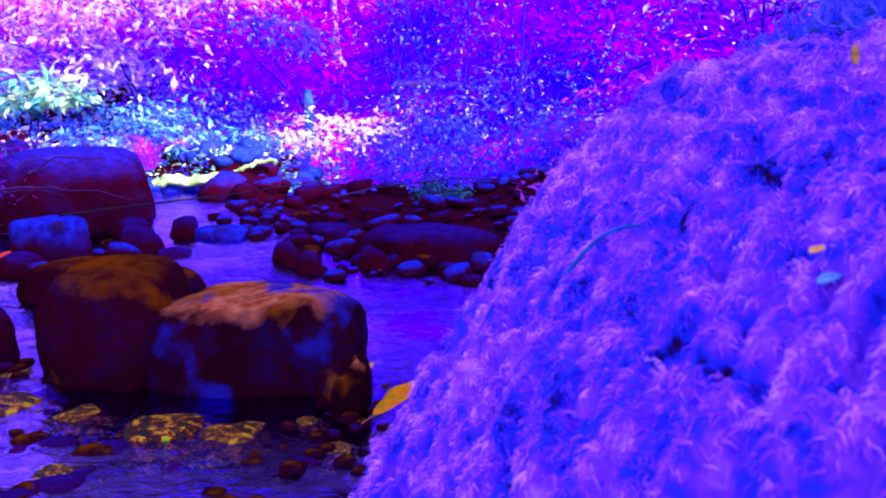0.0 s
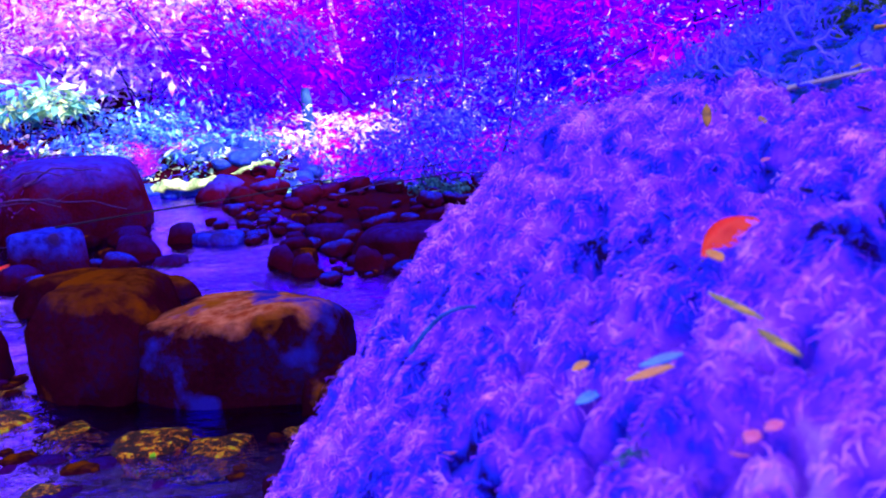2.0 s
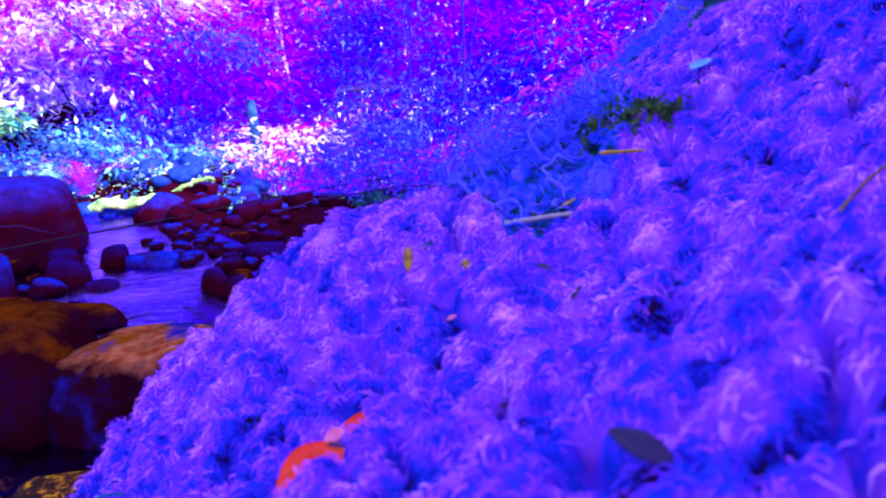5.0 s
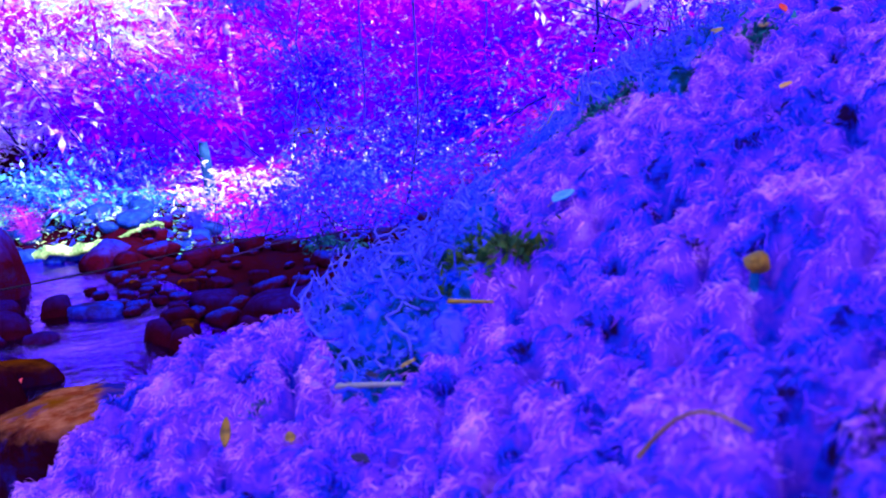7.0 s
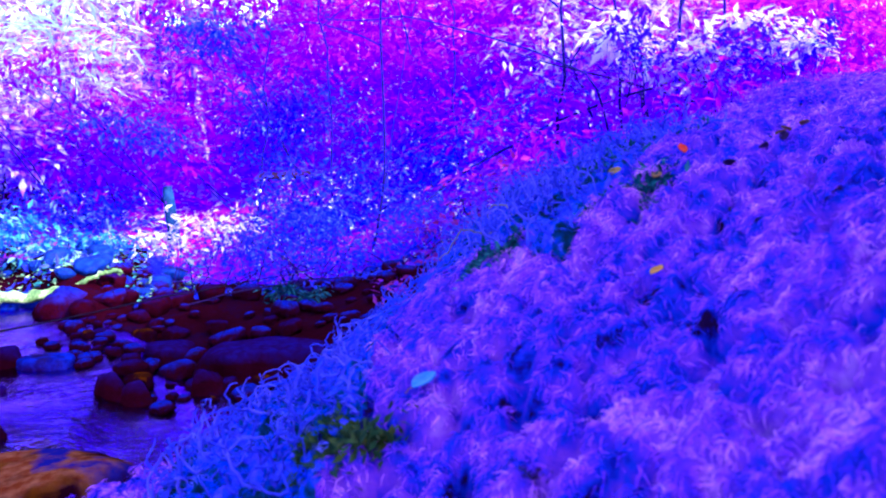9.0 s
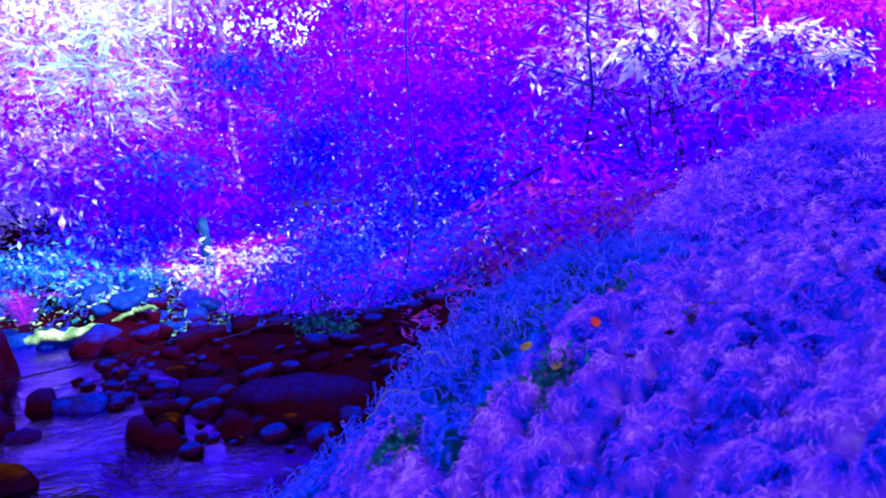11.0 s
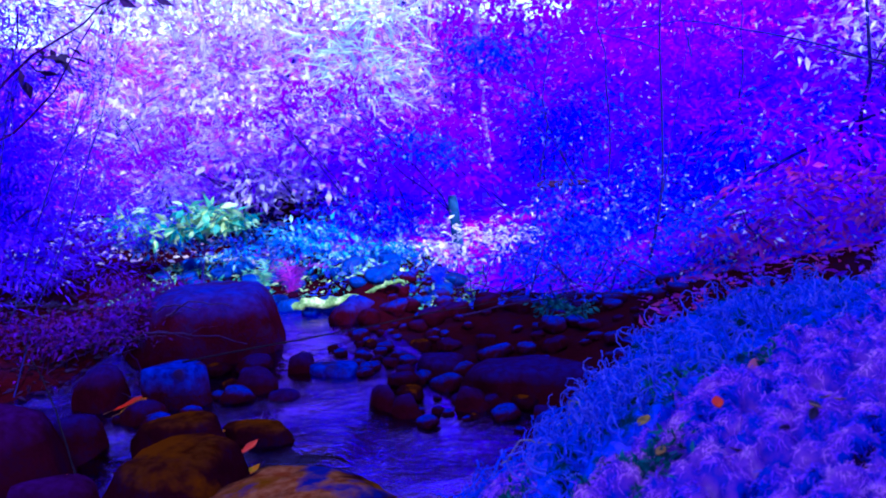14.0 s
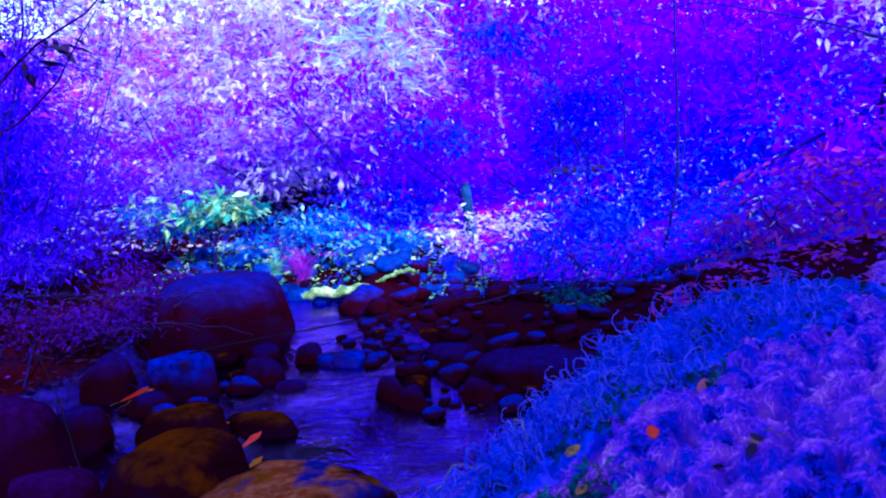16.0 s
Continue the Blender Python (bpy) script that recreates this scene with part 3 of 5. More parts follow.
centre = centre.reshape(-1, 3)
bank.data.polygons.foreach_set("material_index", edge_band(centre[:, 0], centre[:, 1]).astype(np.int32))
mound = thing("mound", sheet("mound", np.arange(0.9, 4.2, 0.04), np.arange(1.7, 4.8, 0.04), lambda x, y: np.maximum(mound_z(x, y) - 0.01, -0.1), M["moss"]),
              "moss-covered hump of earth farther along the bank", "bank", kind="structure")


# ---- moss ----
def frond(rng, arch, leaflets=7):
    """One feather of moss along y, a unit long, arched, with slender leaflets on both sides of its stem."""
    n = 2 * leaflets + 1
    s = np.linspace(0, 1, n)
    z = arch * np.sin(np.pi * s * 0.75) - 0.35 * arch * s**2
    side = rng.normal(0, 0.05) * s**2 * 3
    w = 0.03 * (1 - s * 0.8)
    v = np.concatenate([np.stack([side - w, s, z], -1), np.stack([side + w, s, z], -1)])
    f, tips = [], []
    for i in range(n - 1):
        f += [(i, n + i, n + i + 1), (i, n + i + 1, i + 1)]
        if i % 2:
            continue
        reach = 0.34 * math.sin(math.pi * (0.15 + 0.75 * (i + 0.5) / n))
        for sign, base in ((-1, 0), (1, n)):
            tips.append((side[i] + sign * reach * rng.uniform(0.7, 1.2), s[i] + rng.uniform(0.12, 0.24), z[i] - 0.04 + rng.normal(0, 0.07)))
            k = 2 * n + len(tips) - 1
            f.append((base + i, k, base + i + 1) if sign < 0 else (base + i, base + i + 1, k))
    return np.concatenate([v, np.array(tips)]), np.array(f)


def strand(rng, arch, rows=4):
    """One soft strand of moss along y, a unit long: a narrow tapering ribbon that rises, bends over and hangs."""
    t = np.linspace(0, 1, rows)
    z = arch * np.sin(np.pi * t * 0.7) - (0.25 + 0.6 * arch) * t**2.2
    x = rng.normal(0, 0.16) * t**2 + rng.normal(0, 0.06) * np.sin(5 * t)
    w = 0.05 * np.sin(np.pi * (0.2 + 0.75 * t)) ** 0.8 * rng.uniform(0.8, 1.2, rows)
    v = np.concatenate([np.stack([x - w, t, z - 0.02], -1), np.stack([x + w, t, z + 0.02], -1)])
    f = []
    for i in range(rows - 1):
        f += [(i, rows + i, rows + i + 1), (i, rows + i + 1, i + 1)]
    return v, np.array(f)


def moss_cover(name, height, x, y, length, mat, label, seed, lift=(0.2, 0.9), shape=frond, stray=0.75, smooth=False, d=0.004):
    rng = np.random.default_rng(seed)
    z = height(x, y)
    n = unit(np.stack([height(x - d, y) - height(x + d, y), height(x, y - d) - height(x, y + d), 0 * x + 2 * d], -1))
    down = n * n[:, 2:] - np.array([0, 0, 1.0])
    down = unit(down + 0.02 * rng.normal(size=down.shape))
    side = np.cross(n, down)
    a = rng.normal(0.0, stray, len(x))[:, None]
    way = np.cos(a) * down + np.sin(a) * side
    up = rng.uniform(*lift, len(x))[:, None]
    rot = frames_of(way * np.cos(up) + n * np.sin(up), n) * (length * rng.uniform(0.6, 1.3, len(x)))[:, None, None]
    place = np.stack([x, y, z], -1) - 0.004 * n
    kinds, out = rng.integers(0, 6, len(x)), []
    for k in range(6):
        tv, tf = shape(rng, 0.25 + 0.09 * k)
        out.append(scatter(tv, tf, rot[kinds == k], place[kinds == k]))
    return thing(name, tri_mesh(name, *joined(out), mat, smooth), label, "moss", kind="stuff")


def bank_points(rng, n, x0, x1, y0, y1, low):
    x, y = rng.uniform(x0, x1, n), rng.uniform(y0, y1, n)
    keep = bank_z(x, y) > low
    return x[keep], y[keep]


rng = np.random.default_rng(5)
upper = lambda x, y: y > 0.22 + 0.6 * np.clip(x - 0.55, 0, 9)   # the stretch of bank that the camera passes


px, py = bank_points(rng, 36000, -0.25, 1.3, 0.2, 1.6, 0.6)
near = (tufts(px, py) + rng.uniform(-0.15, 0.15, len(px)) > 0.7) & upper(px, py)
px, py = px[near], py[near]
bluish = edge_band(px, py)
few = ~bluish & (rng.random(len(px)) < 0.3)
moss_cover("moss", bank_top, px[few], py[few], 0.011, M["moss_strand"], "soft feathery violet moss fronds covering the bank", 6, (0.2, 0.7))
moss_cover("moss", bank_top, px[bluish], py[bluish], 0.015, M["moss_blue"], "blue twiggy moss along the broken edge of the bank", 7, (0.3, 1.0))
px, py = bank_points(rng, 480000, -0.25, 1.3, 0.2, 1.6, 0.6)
# strands on tuft tops only, so the darkened bed reads as crease shade
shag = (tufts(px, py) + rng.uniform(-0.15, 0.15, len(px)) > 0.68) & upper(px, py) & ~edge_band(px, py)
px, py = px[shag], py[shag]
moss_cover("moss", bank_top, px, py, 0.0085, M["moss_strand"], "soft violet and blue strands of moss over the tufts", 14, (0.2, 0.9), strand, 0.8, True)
px, py = bank_points(rng, 6000, -0.3, 2.6, -0.6, 1.6, 0.4)
far = ~upper(px, py)
moss_cover("moss", bank_top, px[far], py[far], 0.05, M["moss_strand"], "soft feathery moss fronds on the upper bank", 8)
px, py = rng.uniform(1.35, 3.2, 6000), rng.uniform(2.2, 4.2, 6000)
keep = mound_z(px, py) > 0.4
moss_cover("moss", mound_z, px[keep], py[keep], 0.07, M["moss_strand"], "blue-violet moss fronds covering the farther hump", 9)


# ---- stones ----
def stone_mesh(name, size, mat, seed, flat=0.0, rough=0.16, detail=4, block=2.0):
    """A rounded, water-worn stone: an icosphere pushed about by noise, its top or faces flattened a little."""
    bm = bmesh.new()
    bmesh.ops.create_icosphere(bm, subdivisions=detail, radius=0.5)
    off = Vector((seed * 3.7, seed * 1.3, seed * 2.1))
    rnd = random.Random(seed)
    faces = [(Vector((rnd.gauss(0, 1), rnd.gauss(0, 1), rnd.gauss(0, 0.8))).normalized(), rnd.uniform(0.36, 0.46)) for _ in range(9)]
    for v in bm.verts:
        p = v.co.normalized()
        k = 1 + rough * 2.2 * noise.noise(p * 1.3 + off) + rough * 0.8 * noise.noise(p * 3.1 + off) + rough * 0.25 * noise.noise(p * 8 + off)
        q = p * 0.5 * k / (abs(p.x) ** block + abs(p.y) ** block + abs(p.z) ** block) ** (1 / block)
        for d, c in faces:
            over = q.dot(d) - c
            if over > 0:
                q = q - d * over * 0.72
        if flat:
            c = 0.42 - flat
            q.z = c + 0.1 * (1 - math.exp(-(q.z - c) / 0.1)) if q.z > c else q.z
        v.co = Vector((q.x * size[0], q.y * size[1], q.z * size[2]))
    me = bpy.data.meshes.new(name)
    bm.to_mesh(me)
    bm.free()
    me.polygons.foreach_set("use_smooth", [True] * len(me.polygons))
    me.materials.append(mat)
    return me


def boulder(x, y, w, depth, top, mat, seed, label, flat=0.1, turn=0.0, tip=0.0, rough=0.09, name="boulder", group="", block=2.2, lean=0.0):
    """A stone of width w and depth whose crown stands at the height top; it goes down into the stream bed."""
    base = max(-0.03, float(ground_z(np.array([x]), np.array([y]))[0]) - 0.02)
    h = 2.05 * (top - base) + 0.05
    me = stone_mesh(name, (w, depth, h), M[mat], seed, flat, rough, 5 if w > 0.5 else 4, block)
    zs = [v.co.z for v in me.vertices]
    return thing(name, me, label, "rock", group, m=pose(x, y, top - max(zs), tip, lean, turn))


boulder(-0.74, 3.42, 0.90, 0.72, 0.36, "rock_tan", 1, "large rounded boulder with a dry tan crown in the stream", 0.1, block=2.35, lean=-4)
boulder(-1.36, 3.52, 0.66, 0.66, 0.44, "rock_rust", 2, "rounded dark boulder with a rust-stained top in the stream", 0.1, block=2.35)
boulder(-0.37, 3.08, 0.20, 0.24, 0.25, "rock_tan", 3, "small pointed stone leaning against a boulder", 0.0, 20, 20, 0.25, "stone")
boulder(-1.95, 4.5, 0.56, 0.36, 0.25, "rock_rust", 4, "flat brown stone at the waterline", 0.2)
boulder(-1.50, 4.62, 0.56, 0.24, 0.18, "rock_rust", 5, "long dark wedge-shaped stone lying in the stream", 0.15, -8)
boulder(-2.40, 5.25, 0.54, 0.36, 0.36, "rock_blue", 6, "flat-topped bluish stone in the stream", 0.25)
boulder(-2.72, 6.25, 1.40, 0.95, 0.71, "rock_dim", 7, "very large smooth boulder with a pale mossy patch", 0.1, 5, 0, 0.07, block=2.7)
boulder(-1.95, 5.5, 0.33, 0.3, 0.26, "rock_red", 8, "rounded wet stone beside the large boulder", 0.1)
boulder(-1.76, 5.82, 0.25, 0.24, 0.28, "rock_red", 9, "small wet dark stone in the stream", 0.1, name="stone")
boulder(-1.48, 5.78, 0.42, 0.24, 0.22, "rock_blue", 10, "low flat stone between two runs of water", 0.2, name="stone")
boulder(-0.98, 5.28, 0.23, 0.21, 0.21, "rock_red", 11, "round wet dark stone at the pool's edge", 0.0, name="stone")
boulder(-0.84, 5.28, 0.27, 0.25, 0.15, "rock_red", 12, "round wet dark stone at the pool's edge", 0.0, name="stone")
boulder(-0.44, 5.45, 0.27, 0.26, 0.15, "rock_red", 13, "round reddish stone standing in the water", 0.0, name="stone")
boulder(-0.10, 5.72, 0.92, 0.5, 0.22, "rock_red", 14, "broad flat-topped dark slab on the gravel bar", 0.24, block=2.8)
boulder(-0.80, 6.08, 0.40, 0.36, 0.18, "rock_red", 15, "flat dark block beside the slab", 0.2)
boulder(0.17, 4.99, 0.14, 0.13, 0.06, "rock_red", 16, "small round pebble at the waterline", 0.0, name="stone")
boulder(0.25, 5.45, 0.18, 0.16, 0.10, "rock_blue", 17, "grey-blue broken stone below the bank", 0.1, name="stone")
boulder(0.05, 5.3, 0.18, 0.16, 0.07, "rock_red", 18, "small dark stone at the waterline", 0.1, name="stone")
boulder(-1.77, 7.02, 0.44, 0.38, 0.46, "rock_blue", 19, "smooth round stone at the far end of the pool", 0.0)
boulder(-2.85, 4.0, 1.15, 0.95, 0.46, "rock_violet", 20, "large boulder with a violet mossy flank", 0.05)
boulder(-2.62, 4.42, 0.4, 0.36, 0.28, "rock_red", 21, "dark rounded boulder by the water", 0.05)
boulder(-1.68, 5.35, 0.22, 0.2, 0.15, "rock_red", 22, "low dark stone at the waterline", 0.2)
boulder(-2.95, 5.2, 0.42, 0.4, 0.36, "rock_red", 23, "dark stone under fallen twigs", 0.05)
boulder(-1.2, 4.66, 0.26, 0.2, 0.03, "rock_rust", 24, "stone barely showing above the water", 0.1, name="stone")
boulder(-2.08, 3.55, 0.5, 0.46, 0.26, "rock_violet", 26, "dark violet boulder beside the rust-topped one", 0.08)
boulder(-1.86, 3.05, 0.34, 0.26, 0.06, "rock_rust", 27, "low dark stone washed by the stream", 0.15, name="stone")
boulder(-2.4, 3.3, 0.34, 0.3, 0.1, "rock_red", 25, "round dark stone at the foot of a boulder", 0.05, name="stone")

# the gravel bar's cobbles, and stones along the far shore
rng = np.random.default_rng(17)
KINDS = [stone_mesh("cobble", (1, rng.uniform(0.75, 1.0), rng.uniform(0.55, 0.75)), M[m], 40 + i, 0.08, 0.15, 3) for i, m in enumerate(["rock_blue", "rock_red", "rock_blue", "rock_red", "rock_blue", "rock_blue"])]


def cobbles(n, x0, x1, y0, y1, small, large, label, group, low=-0.2):
    made = []
    while len(made) < n:
        x, y = rng.uniform(x0, x1), rng.uniform(y0, y1)
        s = small + (large - small) * rng.random() ** 2
        g = max(float(ground_z(np.array([x]), np.array([y]))[0]), float(water_z(np.array([x]), np.array([y]))[0]) - 0.1 * s)
        if g < low or any((x - a) ** 2 + (y - b) ** 2 < (0.36 * (s + c)) ** 2 for a, b, c in made):
            n -= 0.02
            continue
        made.append((x, y, s))
        ob = thing("cobble", KINDS[rng.integers(6)], label, "rock", group, m=pose(x, y, g + 0.18 * s, rng.uniform(-12, 12), rng.uniform(-12, 12), rng.uniform(0, 360)))
        ob.scale = (s, s, s)


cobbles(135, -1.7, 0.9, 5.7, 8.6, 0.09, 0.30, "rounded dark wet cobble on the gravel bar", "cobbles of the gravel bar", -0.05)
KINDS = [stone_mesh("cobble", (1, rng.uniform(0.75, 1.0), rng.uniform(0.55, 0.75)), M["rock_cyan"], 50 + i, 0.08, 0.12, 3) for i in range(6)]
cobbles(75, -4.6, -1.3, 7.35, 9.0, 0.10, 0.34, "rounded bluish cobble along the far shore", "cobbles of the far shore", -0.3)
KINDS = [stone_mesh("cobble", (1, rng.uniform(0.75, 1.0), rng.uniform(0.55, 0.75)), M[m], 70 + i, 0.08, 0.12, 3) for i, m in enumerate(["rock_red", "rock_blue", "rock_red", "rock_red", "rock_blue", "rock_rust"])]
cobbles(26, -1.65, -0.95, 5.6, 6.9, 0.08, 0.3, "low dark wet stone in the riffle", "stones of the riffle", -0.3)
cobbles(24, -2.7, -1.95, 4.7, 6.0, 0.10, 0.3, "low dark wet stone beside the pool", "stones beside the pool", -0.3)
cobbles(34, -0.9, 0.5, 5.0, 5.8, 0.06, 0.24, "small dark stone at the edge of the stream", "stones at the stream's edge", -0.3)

GOLD = [stone_mesh("bed_stone", (1, 0.8, 0.4), M["bed_gold"], 60 + i, 0.1, 0.2, 3) for i in range(3)]
for x, y, s in [(-0.98, 2.84, 0.46), (-0.72, 2.78, 0.34), (-1.3, 2.95, 0.3), (-1.6, 3.05, 0.4), (-1.75, 3.4, 0.26), (-0.48, 2.9, 0.16), (-0.36, 2.66, 0.22), (-0.22, 2.5, 0.2), (-1.2, 2.5, 0.24)]:
    ob = thing("bed_stone", GOLD[rng.integers(3)], "golden-brown algae-covered stone under shallow water", "rock", "stones under the water", m=pose(x, y, -0.10 * s - 0.012, 0, 0, rng.uniform(0, 360)))
    ob.scale = (s, s, s)


KINDS = [stone_mesh("pebble", (1, rng.uniform(0.7, 1.0), rng.uniform(0.5, 0.7)), M[m], 80 + i, 0.08, 0.15, 3) for i, m in enumerate(["rock_red", "rock_rust", "rock_rust", "rock_violet", "rock_rust", "rock_red"])]
for i in range(96):
    x, y = (rng.uniform(-0.55, -0.05), rng.uniform(2.45, 3.3)) if i < 45 else (rng.uniform(-1.95, -1.4), rng.uniform(2.7, 3.6)) if i < 70 else (rng.uniform(-1.7, -0.5), rng.uniform(2.25, 2.75))
    k = rng.uniform(0.03, 0.1) if i < 70 else rng.uniform(0.06, 0.2)
    ob = thing("pebble", KINDS[rng.integers(6)], "small wet reddish pebble at the water's edge", "rock", "pebbles at the water's edge", m=pose(x, y, 0.1 * k - (0.01 if i < 70 else 0.28 * k), 0, 0, rng.uniform(0, 360)))
    ob.scale = (k, k, k)


# ---- foliage ----
LEAF_V = np.array([(0, 0, 0), (-0.2, 0.42, 0.05), (0, 0.5, -0.02), (0.2, 0.42, 0.05), (0, 1, -0.06)], float)
LEAF_F = np.array([(0, 2, 1), (0, 3, 2), (1, 2, 4), (2, 3, 4)])


def leaf_cloud(rng, centre, radii, n, size, clumps, flatness=0.55, spread=0.16, slender=1.0):
    """Leaves in flat sprays: clumps inside an ellipsoid, each a thin layer of leaves that lean outward."""
    c = rng.normal(size=(clumps, 3))
    c = unit(c) * rng.random((clumps, 1)) ** 0.4 * np.asarray(radii)
    k = rng.integers(0, clumps, n)
    r = float(np.mean(radii))
    off = rng.normal(size=(n, 3)) * np.array([1, 1, 0.3]) * r * spread
    place = np.asarray(centre) + c[k] + off
    up = unit(np.array([0, 0, 1.0]) + flatness * rng.normal(size=(n, 3)))
    way = unit(off + 0.5 * r * spread * rng.normal(size=(n, 3))) + np.array([0, 0, -0.25])
    rot = frames_of(way, up) * (size * rng.uniform(0.55, 1.35, n))[:, None, None] * np.array([slender, 1, 1])
    return scatter(LEAF_V, LEAF_F, rot, place), np.asarray(centre) + c


def shrub(name, label, category, base, centre, radii, n, size, leaf, bark="bark", stems=4, thick=0.02, clumps=40, seed=0, flatness=0.55, spread=0.16, group="", bright=0.0, glint=0.6, slender=1.0):
    """A shrub or small tree: stems from its base into the crown, limbs out to some clumps, and the crown's leaves."""
    rng = np.random.default_rng(100 + seed)
    gz = float(ground_z(np.array([base[0]]), np.array([base[1]]))[0])
    root = np.array([base[0], base[1], gz])
    ob = thing(name, None, label, category, group)
    ob.location = root
    (v, f), cl = leaf_cloud(rng, centre, radii, n, size, clumps, flatness, spread, slender)
    ends = cl[rng.permutation(len(cl))[: stems * 4]]
    for i in range(stems):
        end = ends[i]
        pts = bent(root + rng.normal(0, 0.08, 3) * (1, 1, 0) - (0, 0, 0.05), end, rng.uniform(0.0, 0.3), 10, 0.03, rng) - root
        part("stem", tri_mesh("stem", *tube(pts, np.linspace(thick, thick * 0.3, 10)), M[bark]), ob)
        for j in range(3):
            a = pts[rng.integers(4, 8)]
            limb = tube(bent(a, ends[stems + (i * 3 + j) % (len(ends) - stems)] - root, 0.1, 7, 0.03, rng), np.linspace(thick * 0.45, thick * 0.12, 7), 5)
            part("limb", tri_mesh("limb", *limb, M[bark]), ob)
    part("crown", tri_mesh("crown", v - root, f, M[leaf], False), ob)
    # extra white leaves carry the crown's sun glints as colour
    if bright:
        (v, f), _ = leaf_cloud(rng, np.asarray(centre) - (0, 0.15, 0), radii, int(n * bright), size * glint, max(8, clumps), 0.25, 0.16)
        part("glint_leaves", tri_mesh("glint_leaves", v - root, f, M["leaf_white"], False), ob, "white leaves added to paint sun glints into the crown")
    return ob


# PALE: sunlight on the far bank painted as near-white leaves
PALE, VIOLET, BLUE = "thin-stemmed shrub with leaves painted pale pink-white as if sunlit", "violet-leaved shrub on the hillside", "blue-leaved shrub in shade behind the stream"
k = 0
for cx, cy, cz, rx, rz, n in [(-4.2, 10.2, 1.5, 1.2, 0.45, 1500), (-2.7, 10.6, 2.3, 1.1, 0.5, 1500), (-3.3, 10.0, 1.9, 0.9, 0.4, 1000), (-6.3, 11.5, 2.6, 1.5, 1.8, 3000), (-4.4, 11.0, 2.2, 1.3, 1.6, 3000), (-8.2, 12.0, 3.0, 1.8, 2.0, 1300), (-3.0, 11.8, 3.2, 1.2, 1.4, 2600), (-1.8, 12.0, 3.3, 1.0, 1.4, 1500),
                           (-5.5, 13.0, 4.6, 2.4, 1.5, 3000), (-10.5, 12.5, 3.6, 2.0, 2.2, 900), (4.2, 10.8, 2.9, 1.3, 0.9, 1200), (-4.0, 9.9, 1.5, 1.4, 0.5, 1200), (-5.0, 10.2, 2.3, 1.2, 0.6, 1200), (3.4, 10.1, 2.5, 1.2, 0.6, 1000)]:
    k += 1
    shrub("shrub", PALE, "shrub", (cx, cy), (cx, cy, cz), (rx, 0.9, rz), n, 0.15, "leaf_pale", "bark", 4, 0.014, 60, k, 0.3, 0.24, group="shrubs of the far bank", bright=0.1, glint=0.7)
for cx, cy, cz, rx, rz, n in [(-0.6, 11.2, 2.6, 1.3, 1.5, 3600), (1.2, 11.0, 2.2, 1.4, 1.6, 3800), (3.0, 11.0, 2.2, 1.4, 1.5, 3800), (5.0, 11.2, 2.4, 1.5, 1.6, 3000), (0.4, 12.3, 3.9, 2.2, 1.2, 3400), (3.5, 12.4, 4.0, 2.4, 1.2, 3400),
                           (-2.2, 10.4, 1.5, 1.4, 0.7, 2400), (6.8, 11.6, 3.0, 1.4, 1.8, 2200), (2.6, 9.4, 1.2, 1.2, 0.7, 1800), (4.4, 9.2, 1.6, 1.2, 0.9, 1800), (6.0, 9.4, 2.0, 1.3, 1.0, 1600)]:
    k += 1
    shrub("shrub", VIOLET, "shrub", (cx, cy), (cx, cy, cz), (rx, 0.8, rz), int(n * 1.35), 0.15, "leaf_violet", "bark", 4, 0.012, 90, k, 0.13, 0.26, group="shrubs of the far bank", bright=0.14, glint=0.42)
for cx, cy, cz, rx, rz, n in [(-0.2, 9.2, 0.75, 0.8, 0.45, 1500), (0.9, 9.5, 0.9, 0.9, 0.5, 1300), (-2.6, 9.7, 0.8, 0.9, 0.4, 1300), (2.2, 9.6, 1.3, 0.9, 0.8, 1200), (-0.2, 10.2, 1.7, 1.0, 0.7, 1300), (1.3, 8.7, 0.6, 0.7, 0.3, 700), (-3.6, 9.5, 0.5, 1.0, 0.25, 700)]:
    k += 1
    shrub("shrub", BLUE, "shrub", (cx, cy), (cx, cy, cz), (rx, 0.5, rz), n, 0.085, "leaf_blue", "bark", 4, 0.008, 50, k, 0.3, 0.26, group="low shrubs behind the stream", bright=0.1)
for x, y, z, r, i in [(-0.6, 8.9, 0.42, 0.5, 91), (0.35, 8.7, 0.42, 0.5, 92), (1.05, 8.4, 0.45, 0.5, 93), (-0.1, 8.3, 0.3, 0.4, 94)]:
    shrub("shrub", "small twiggy blue shrub behind the gravel bar", "shrub", (x, y), (x, y, z), (r, 0.3, 0.3), 520, 0.06, "leaf_blue", "bark", 4, 0.005, 36, i, 0.5, 0.3, group="low shrubs behind the stream", bright=0.12)
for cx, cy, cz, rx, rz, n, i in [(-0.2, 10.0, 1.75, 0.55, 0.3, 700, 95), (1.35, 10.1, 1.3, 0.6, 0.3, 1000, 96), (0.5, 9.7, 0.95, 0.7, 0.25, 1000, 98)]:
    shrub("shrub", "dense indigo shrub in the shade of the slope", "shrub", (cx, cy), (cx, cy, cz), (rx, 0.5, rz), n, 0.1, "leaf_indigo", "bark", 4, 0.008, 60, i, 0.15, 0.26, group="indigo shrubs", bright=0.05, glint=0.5)
